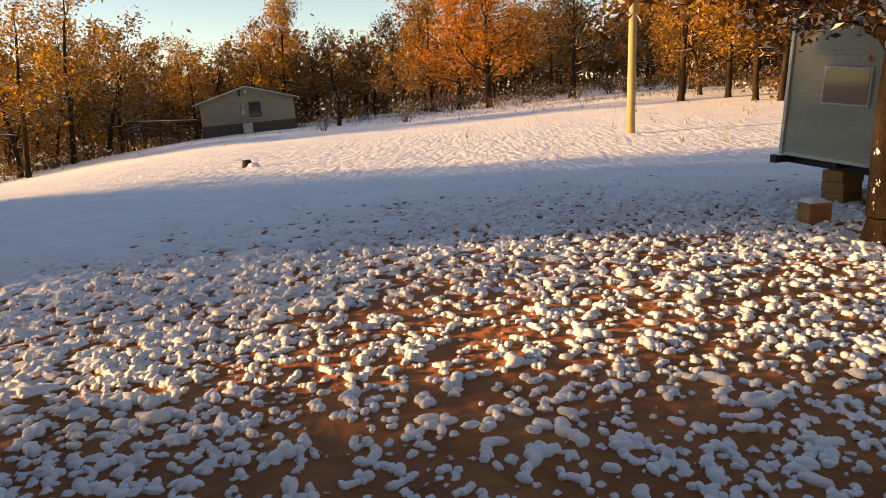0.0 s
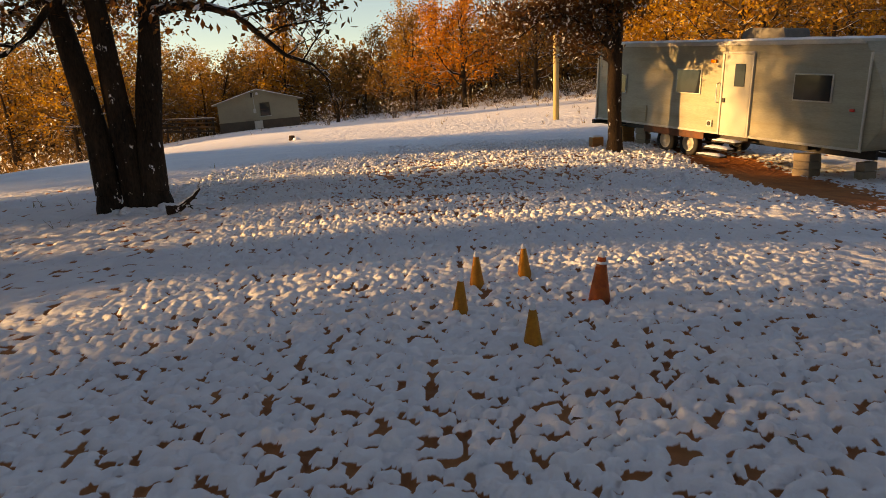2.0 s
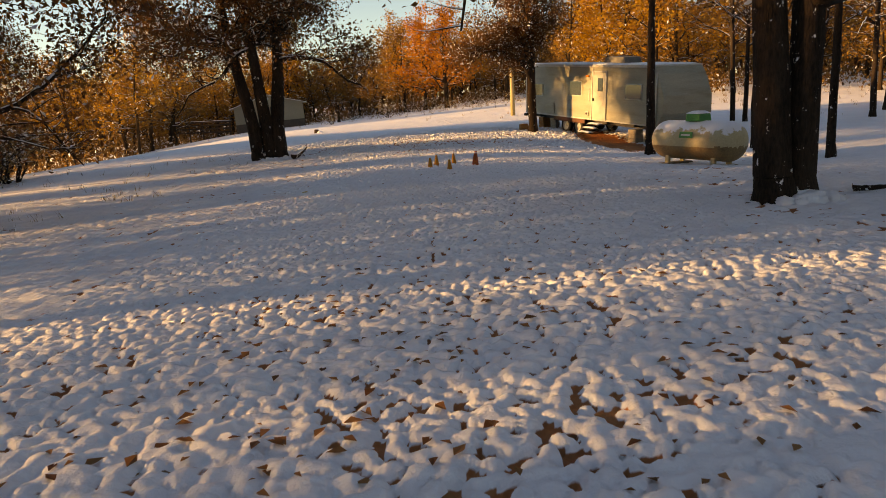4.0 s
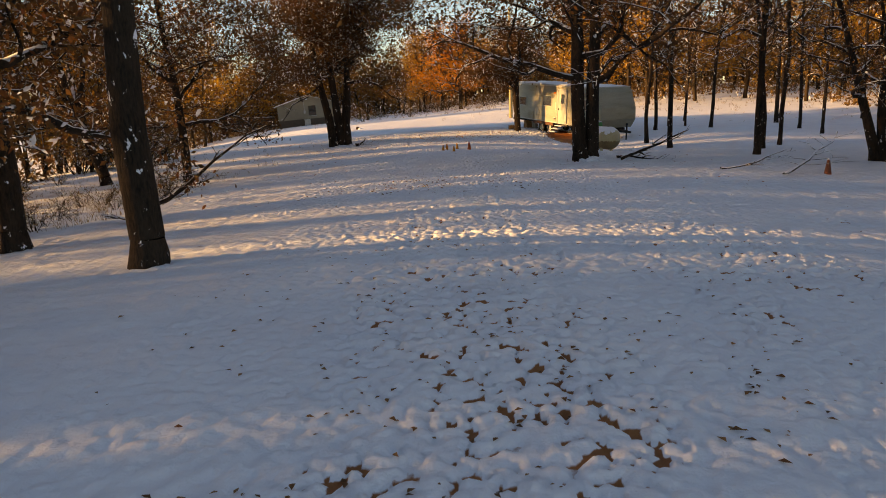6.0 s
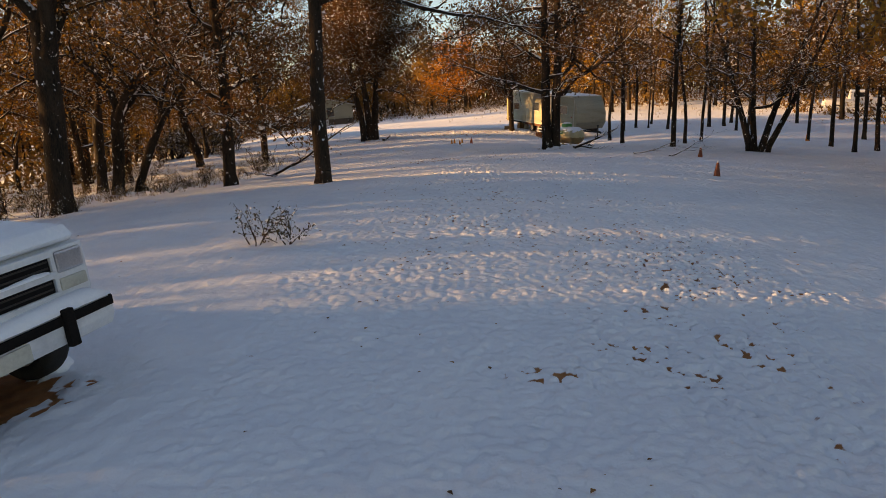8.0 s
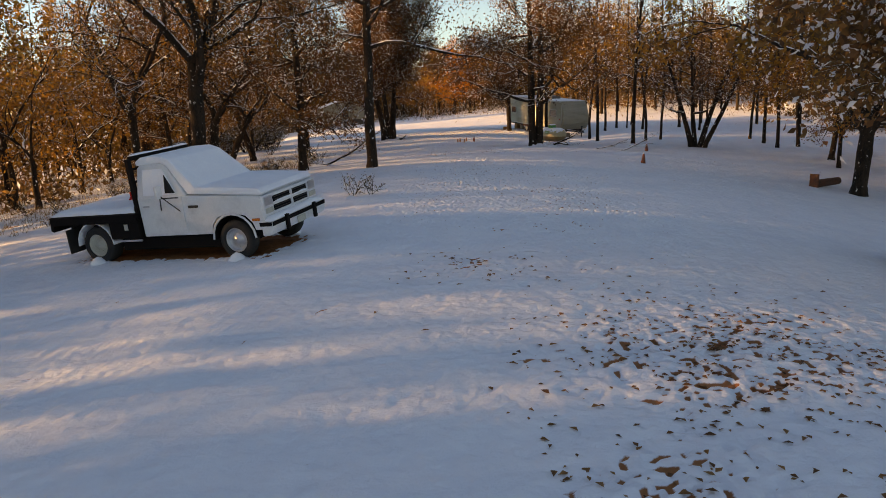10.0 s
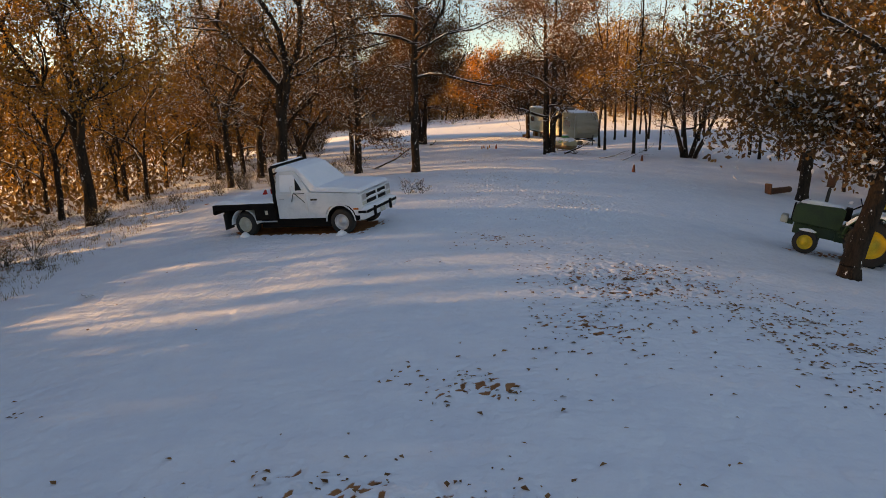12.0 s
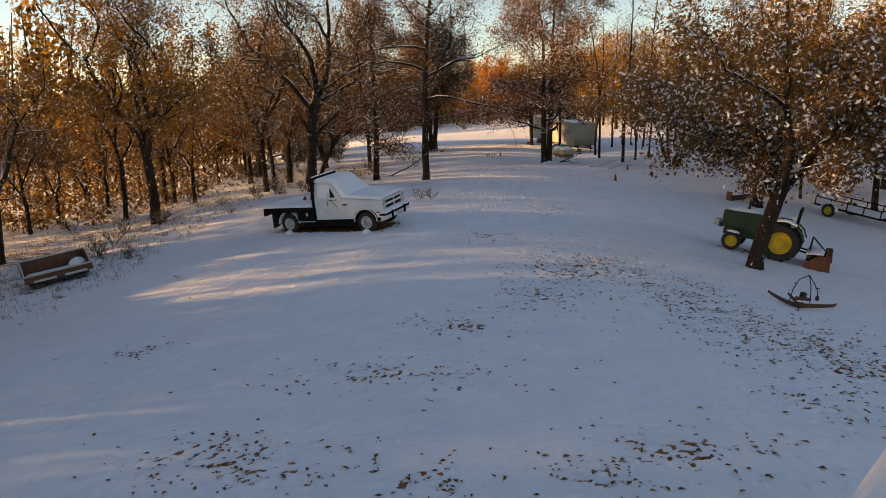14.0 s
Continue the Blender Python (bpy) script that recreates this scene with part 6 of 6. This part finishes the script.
# ---- low wagon by the brush ----
def wagon():
    root = thing("wagon_box", "rust-brown steel wagon box with pale rims, filled with snow", "wagon", seat(-14.0, -45.3, 38.0, 0.6, 0.42))
    L, W = 1.95, 1.15
    part("floor", boxed((0, 0, 0.26), (L, W, 0.06), 0.01), M["wagon_rust"], root)
    back = part("back_board", boxed((0, W / 2, 0.52), (L, 0.05, 0.56), 0.012), M["wagon_rust"], root)
    part("rim", boxed((0, W / 2, 0.815), (L + 0.04, 0.10, 0.04), 0.012), M["trim"], back, "pale rolled rim")
    front = part("front_board", boxed((0, -W / 2, 0.34), (L, 0.05, 0.22), 0.012), M["wagon_rust"], root)
    part("rim", boxed((0, -W / 2, 0.465), (L + 0.04, 0.10, 0.04), 0.012), M["trim"], front, "pale rolled rim")
    for x in (-0.42, 0.48):
        part("bumper_bar", boxed((x, -W / 2 - 0.06, 0.27), (0.66, 0.06, 0.07), 0.01), M["trim"], front, "pale bar along the front")
    for s in (-1, 1):
        end = part("end_board", prism([(-W / 2, 0.24), (W / 2, 0.24), (W / 2, 0.80), (W * 0.1, 0.76), (-W / 2, 0.45)], -0.03, 0.03, 0.008), M["wagon_rust"], root)
        end.matrix_basis = pose(s * L / 2, 0, 0, 0, 0, 90)
        part("end_rim", pipe(bmesh.new(), [(-W / 2, 0, 0.47), (W * 0.1, 0, 0.78), (W / 2, 0, 0.82)], 0.03, 8), M["trim"], end)
        part("end_lamp", boxed((s * L / 2 + s * 0.05, -W / 2 + 0.06, 0.36), (0.06, 0.14, 0.16), 0.01), M["trim"], root)
    for y in (-0.35, 0.35):
        part("under_rail", boxed((0, y, 0.18), (L - 0.2, 0.10, 0.12), 0.01), M["iron"], root)
    for x in (-0.6, 0.6):
        for y in (-0.42, 0.42):
            part("block", boxed((x, y, 0.06), (0.3, 0.2, 0.2), 0.012), M["deck"], root)
    snow_slab((L - 0.1, W - 0.1, 0.10), (0, -0.02, 0.29), root, 51.0, 0.10)
    part("mound", lathe([(0.30, 0.0), (0.26, 0.12), (0.16, 0.22), (0.02, 0.26)], 18, Matrix.Translation((0.66, 0.18, 0.36))), M["snow"], root, "heap of snow")
    part("barrel_end", lathe([(0.10, -0.05), (0.13, 0.0), (0.13, 0.22), (0.05, 0.26)], 16, Matrix.Translation((-L / 2 - 0.10, W / 2 - 0.1, 0.52))), M["white_paint"], root)
    return root


wagon()


# ---- house ----
def house():
    a, b = Vector((-13.7, 57.0)), Vector((-21.0, 55.4))
    W, D = (b - a).length, 13.0
    rz = math.degrees(math.atan2(b.y - a.y, b.x - a.x))
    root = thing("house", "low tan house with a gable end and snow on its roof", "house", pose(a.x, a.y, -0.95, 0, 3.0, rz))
    # local x runs along the gable end, -y away from the yard
    base, eave, ridge = -1.6, 2.6, 3.65
    part("wall", prism([(0, 0.85), (W, 0.85), (W, eave), (W / 2, ridge), (0, eave)], -D, 0.0), M["house_wall"], root, "tan board gable wall")
    part("skirting", boxed((W / 2, -D / 2, (base + 0.85) / 2), (W + 0.04, D + 0.06, 0.85 - base), 0.01), M["skirting"], root, "dark brown skirting")
    part("band", boxed((W / 2, 0.02, eave - 0.02), (W, 0.04, 0.14), 0.005), M["house_wall"], root)
    for k in range(8):
        part("batten", boxed((W * (k + 0.5) / 8, 0.012, 1.8), (0.05, 0.03, 1.85)), M["house_wall"], root)
    for s in (0, 1):
        x0, x1 = (-0.5, W / 2) if s == 0 else (W + 0.5, W / 2)
        z0 = eave - 0.5 * (ridge - eave) / (W / 2)
        part("roof", prism([(x0, z0), (x1, ridge), (x1, ridge + 0.09), (x0, z0 + 0.09)], -D - 0.4, 0.40, 0.0), M["house_wall"], root, "thin tan roof edge")
        part("roof_snow", prism([(x0, z0 + 0.094), (x1, ridge + 0.094), (x1, ridge + 0.15), (x0, z0 + 0.14)], -D - 0.4, 0.25, 0.01), M["snow"], root, "even snow on the roof slope")
    win = part("window", boxed((W * 0.42, 0.03, 1.85), (0.92, 0.08, 1.25), 0.01), M["deck"], root, "dark framed sash window")
    part("pane", boxed((W * 0.42, 0.075, 2.14), (0.76, 0.02, 0.50)), M["glass"], win)
    part("pane", boxed((W * 0.42, 0.075, 1.57), (0.76, 0.02, 0.50)), M["glass"], win)
    part("sill", boxed((W * 0.42, 0.09, 1.2), (1.1, 0.10, 0.06), 0.01), M["trim"], win)
    part("vent_box", boxed((W * 0.52, 0.20, 0.45), (0.75, 0.40, 0.75), 0.03), M["trim"], root, "pale louvred unit against the skirting")
    part("meter", boxed((W * 0.55, 0.08, 1.75), (0.25, 0.14, 0.40), 0.02), M["trim"], root)
    part("meter_pipe", rod(bmesh.new(), (W * 0.55, 0.06, 1.9), (W * 0.55, 0.06, 3.4), 0.03), M["trim"], root)
    part("lamp", lathe([(0.10, -0.12), (0.13, 0.0), (0.05, 0.12)], 12, Matrix.Translation((W * 0.50, 0.16, 3.35))), M["white_paint"], root)
    part("gable_vent", boxed((W * 0.56, 0.02, 3.25), (0.3, 0.05, 0.45), 0.01), M["deck"], root)
    return root


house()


def deck_rail():
    root = thing("deck_railing", "dark board railing of a deck beside the house", "railing", pose(-21.5, 56.0, -1.7, 0, 0, 165))
    for k in range(5):
        part("post", boxed((0.4 + k * 1.7, 0, 0.25), (0.12, 0.12, 2.9), 0.01), M["deck"], root)
    for z in (0.55, 0.95, 1.35, 1.68):
        part("rail_board", boxed((3.8, 0.05, z), (7.2, 0.05, 0.18), 0.006), M["deck"], root)
    part("cap_snow", boxed((3.8, 0.0, 1.80), (7.2, 0.14, 0.05), 0.015), M["snow"], root)
    return root


deck_rail()
st = thing("stump", "snow-capped stump with a dark top in the field", "stump", on_land(-6.56, 17.2))
part("wood", lathe([(0.16, -0.05), (0.13, 0.1), (0.12, 0.22), (0.08, 0.24)], 14), M["bark"], st)
part("snow_cap", lathe([(0.10, 0.0), (0.18, 0.03), (0.14, 0.11), (0.03, 0.14)], 14, Matrix.Translation((0.2, -0.05, 0.0))), M["snow"], st)
# bare fruit tree by the house
tree(90, -9.3, 51.6, [(0, 0, 0.14, 0.0, 0.0)], 2.7, 0.2, 8, 3.4, 0.05, 0.0, fork=0.6, bark="bark_far", depth=2, label="small bare fruit tree dusted with snow", name="fruit_tree", group="")


# ---- parked white pickup among the far trees ----
def far_pickup():
    root = thing("parked_pickup", "white pickup truck parked beyond the saplings", "pickup truck", seat(34.0, 14.5, -20.0, 1.65, 0.84))
    part("body", prism([(-2.6, 0.45), (2.5, 0.45), (2.6, 0.75), (2.5, 1.05), (0.9, 1.12), (-2.6, 1.12)], -0.95, 0.95, 0.04), M["white_paint"], root)
    part("cab", prism([(-0.7, 1.1), (1.05, 1.1), (0.55, 1.75), (-0.6, 1.78)], -0.86, 0.86, 0.05, lambda x, z: 1.0 if z < 1.3 else 0.85), M["white_paint"], root)
    for s in (-1, 1):
        part("side_glass", prism([(-0.5, 1.2), (0.75, 1.2), (0.45, 1.66), (-0.48, 1.68)], s * 0.80 - 0.02, s * 0.80 + 0.02), M["glass"], root)
    part("snow_cover", boxed((1.7, 0, 1.14), (1.5, 1.7, 0.10), 0.04), M["snow"], root)
    part("snow_cover", boxed((-0.05, 0, 1.80), (1.1, 1.4, 0.10), 0.04), M["snow"], root)
    for x in (-1.65, 1.65):
        for s in (-1, 1):
            wheel(root, (x, s * 0.84, 0.37), 0.37, 0.24, M["trim"])
    return root


far_pickup()


# ---- timber stack, log, fallen boughs, brush ----
pile = thing("lumber_rack", "stack of long boards and rails under snow", "lumber stack", on_land(30.5, -1.5, 10))
for k in range(6):
    part("board", boxed((0, random.uniform(-0.1, 0.1), 0.15 + 0.24 * k), (4.2, 1.0 - 0.05 * k, 0.08), 0.006), M["deck"], pile)
    if k < 5:
        for s in (-1.5, 0, 1.5):
            part("spacer", boxed((s, 0, 0.27 + 0.24 * k), (0.12, 0.9, 0.16)), M["deck"], pile)
snow_slab((4.1, 0.8, 0.08), (0, 0, 1.39), pile, 61.0)
lg = thing("fallen_log", "short sawn log with an upright end plate lying in snow", "log", on_land(12.6, -30.3, 35))
part("log_body", rod(bmesh.new(), (-0.75, 0, 0.18), (0.75, 0, 0.16), 0.14, 0.13, 14), M["rust"], lg)
part("end_plate", boxed((-0.80, 0, 0.26), (0.08, 0.30, 0.52), 0.015), M["rust"], lg)


def bough(x, y, rz, length, seed, label, low=0.45):
    w = Wood(seed)
    root = thing("fallen_bough", label, "branch", on_land(x, y, rz, 0.03) @ Matrix.Diagonal((1, 1, low, 1)), "fallen boughs")
    pts = w.limb((0, 0, 0.06), (1, 0, 0.12), length, 0.06, 0.012, 9, 6, 0.16, -0.02)
    for k in range(9):
        q = pts[2 + k % 7]
        d = Vector((0.7, w.rng.choice((-1, 1)) * w.rng.uniform(0.3, 0.9), w.rng.uniform(0.0, 0.5)))
        sub = w.limb(q[0], d, length * w.rng.uniform(0.15, 0.35), q[2] * 0.6, 0.006, 4, 4, 0.2, 0.0)
        w.limb(sub[2][0], d + Vector((0, 0.4, 0.3)), length * 0.12, 0.012, 0.005, 3, 3, 0.2)
    w.v = [Vector((v.x, v.y, max(v.z, -0.02))) for v in w.v]
    solid("branch_wood", w.v, w.f, M["bark"], root, smooth=True)
    return root


bough(-5.8, -24.9, -20, 3.9, 101, "long forked fallen bough at the edge of the brush", 0.75)
bough(-5.6, -25.1, 165, 1.1, 102, "dark fallen bough lying on snow")
bough(4.9, -16.9, -25, 1.6, 103, "broken bough lying beside the double oak", 0.9)
bough(-4.25, -3.55, 25, 0.55, 109, "short broken stick propped at the foot of the oaks", 1.6)
bough(6.4, -20.9, 5, 1.8, 104, "thin fallen bough in the snow")
bough(7.4, -22.0, 52, 3.6, 105, "arched dead bough in the snow")
bough(4.8, -17.8, -12, 2.2, 106, "snow-topped bough at the foot of the oak", 0.9)
bough(-13.8, -28.0, -35, 2.6, 107, "pale bare bough leaning in the brush")
bough(-9.3, -47.1, -60, 0.5, 108, "short stick poking from the snow")


def shrub(x, y, h, seed, leaves="green_leaves", n=9, per=2.0, label="small leafless shrub with a few dark leaves"):
    w = Wood(seed)
    root = thing("shrub", label, "shrub", on_land(x, y), "shrubs")
    for k in range(n):
        t = w.rng.uniform(0, 6.28)
        pts = w.limb((0.06 * math.cos(t), 0.06 * math.sin(t), -0.05), (math.cos(t) * 0.5, math.sin(t) * 0.5, 1), h * w.rng.uniform(0.6, 1.1), 0.011, 0.003, 6, 4, 0.16)
        w.spread(pts, 0.008, h * 0.42, 1, 6, 0.25)
    solid("branchwork", w.v, w.f, M["bark"], root)
    leaf_mesh("foliage", w.tips, 0.026, per * 0.6, 0.03, w.rng, M[leaves], root)
    return root


shrub(-2.95, -37.65, 0.64, 201, n=6, per=3.0)
shrub(-2.5, -37.75, 0.60, 202, n=6, per=3.0)
sh = [shrub(-9.5, -20.5, 0.7, 203), shrub(-8.0, -24.2, 0.6, 204, "dry_grass"), shrub(-12.0, -31.0, 0.9, 205, "dry_grass", 12, 3.0, "dry brown brush in the snow"), shrub(-14.5, -42.0, 0.8, 206, "dry_grass", 14, 3.0, "dry brown brush in the snow")]
rb = random.Random(8)
for k in range(46):
    px, py = rb.uniform(-21, -7.5), rb.uniform(-44, -6)
    if px > -10 - (py + 44) * 0.02 + (4 if py > -28 else 0) and not (py > -28 and px < -6.5):
        px -= 5
    s = rb.uniform(0.6, 1.3)
    copy_thing(sh[k % 4], on_land(px, py, rb.uniform(0, 360)) @ Matrix.Scale(s, 4))
for k in range(34):
    copy_thing(sh[k % 4], on_land(rb.uniform(-14, -7.2), rb.uniform(-33, -17), rb.uniform(0, 360)) @ Matrix.Scale(rb.uniform(0.35, 0.75), 4))
# enlarged copies, added mostly out of view to shade the left foreground
for k in range(11):
    copy_thing(sh[2 + k % 2], on_land(rb.uniform(-18, -13.5), rb.uniform(-3.4, -0.6), rb.uniform(0, 360)) @ Matrix.Scale(rb.uniform(2.4, 3.2), 4))
for k in range(26):
    s = rb.uniform(1.2, 2.4)
    copy_thing(sh[2 + k % 2], on_land(rb.uniform(-10, 26), rb.uniform(55, 64) if k % 2 else rb.uniform(42, 60), rb.uniform(0, 360)) @ Matrix.Scale(s, 4))


# ---- dry grass and fallen leaves ----
def tufts():
    g = np.random.default_rng(5)
    spots = []
    for cx, cy, rx, ry, n in ((-10, -26, 3.5, 8, 900), (-15, -38, 4, 6, 1400), (-17, -44, 4, 4, 1500), (-7, -25, 1.5, 4, 60), (10, 50, 12, 5, 500), (-6, 62, 10, 4, 500), (25, 24, 10, 8, 300), (-16, -20, 5, 10, 900)):
        q = g.normal(0, 1, (n, 2)) * (rx, ry) + (cx, cy)
        spots.append(q)
    q = np.concatenate(spots)
    q = q[~((np.abs(q[:, 0] - 0.5) < 3.2) & (q[:, 1] < 20)) & ~((q[:, 0] > -11.5) & (q[:, 1] < -29)) & ~((q[:, 0] > -7) & (q[:, 1] < -10))]
    z = land(q[:, 0], q[:, 1])
    n = len(q) * 5
    q, z = np.repeat(q, 5, 0), np.repeat(z, 5)
    q = q + g.normal(0, 0.06, (n, 2))
    big = np.where(q[:, 1] > 15, 1.8, 1.0)
    h = g.uniform(0.05, 0.20, n) * big
    d = g.normal(0, 1, (n, 2)) * 0.35
    t = g.uniform(0, np.pi, n)
    w = np.stack([np.cos(t), np.sin(t)], -1) * 0.006 * big[:, None] * 1.4
    a = np.column_stack([q - w, z])
    b = np.column_stack([q + w, z])
    c = np.column_stack([q + d * h[:, None], z + h])
    v = np.stack([a, b, c], 1).reshape(-1, 3)
    ob = solid("dry_grass", v, np.arange(len(v)).reshape(-1, 3), M["dry_grass"])
    return tagged(ob, "dry yellow grass blades standing out of the snow", "grass", kind="stuff")


tufts()


def litter():
    g = np.random.default_rng(9)
    areas = [(cx, cy, rx * 1.5, ry * 1.5, int(60 + (400 if cy < -44 else 300) * rx * ry)) for cx, cy, rx, ry in BALD]
    areas += [(1.0, -12, 3.5, 4, 60), (3.4, -15, 2.6, 3, 130), (2.0, -22, 3, 4, 60), (5, -30, 3, 6, 70), (10, -32, 4, 6, 90), (-5, -36, 3, 5, 30), (0, -48, 7, 7, 45), (0, -56, 6, 4, 50), (3, 0, 4, 4, 20), (2.6, -48.6, 1.3, 1.2, 420), (4.7, -51.3, 0.75, 2.3, 620), (6.0, -54.2, 1.0, 1.2, 260)]
    rows = [np.concatenate([g.normal(0, 0.75, (n, 2)) * (rx, ry) + (cx, cy)]) for cx, cy, rx, ry, n in areas]
    q = np.concatenate(rows)
    q = q[perlin(q[:, 0] / 0.45, q[:, 1] / 0.45, 14) > g.uniform(-0.35, 0.3, len(q))]
    n = len(q)
    z = surface(q[:, 0], q[:, 1])[0] + g.uniform(0.0, 0.012, n)
    t = g.uniform(0, 2 * np.pi, n)
    s = g.uniform(0.016, 0.05, n) * np.where(q[:, 1] < -44, 1.1, np.where(q[:, 1] > -27, 0.9, 0.62))
    base = np.array([(-1, 0, 0), (-0.3, 0.55, 0.35), (1, 0.1, 0.1), (-0.2, -0.5, 0.3)])
    ca, sa = np.cos(t), np.sin(t)
    v = np.empty((n, 4, 3))
    for k, (bx, by, bz) in enumerate(base):
        v[:, k, 0] = q[:, 0] + s * (bx * ca - by * sa)
        v[:, k, 1] = q[:, 1] + s * (bx * sa + by * ca)
        v[:, k, 2] = z + s * bz * g.uniform(0.4, 1.4, n)
    i = np.arange(n)[:, None] * 4
    ob = solid("fallen_leaves", v.reshape(-1, 3), np.concatenate([i + [0, 2, 1], i + [0, 3, 2]]), M["litter"])
    return tagged(ob, "curled brown oak leaves lying on the snow", "leaves", kind="stuff")


litter()
yellow_leaf = thing("fallen_leaf", "single bright yellow leaf lying on the snow", "leaf", pose(-2.5, -11.9, float(surface(np.array([-2.5]), np.array([-11.9]))[0][0]) + 0.012, 98, -6, 30))
part("blade", prism([(-0.055, 0), (-0.03, 0.022), (-0.01, 0.018), (0.012, 0.034), (0.03, 0.018), (0.06, 0.004), (0.03, -0.018), (0.01, -0.032), (-0.012, -0.018), (-0.03, -0.02)], -0.002, 0.002), M["yellow"], yellow_leaf)


# ---- corner of a snowy roof ----
def shed_roof():
    root = thing("shed", "shed corner with thick snow on its roof", "shed", pose(1.2, -64.4, 0.0, 0, 0, 49.7))
    part("roof_board", boxed((2.0, -1.6, 2.22), (4.0, 3.2, 0.10), 0.01), M["trim"], root)
    part("wall", boxed((2.0, -1.7, 1.1), (3.6, 2.8, 2.2), 0.01), M["house_wall"], root)
    snow_slab((4.0, 3.2, 0.14), (2.0, -1.6, 2.27), root, 71.0)
    return root


shed_roof()
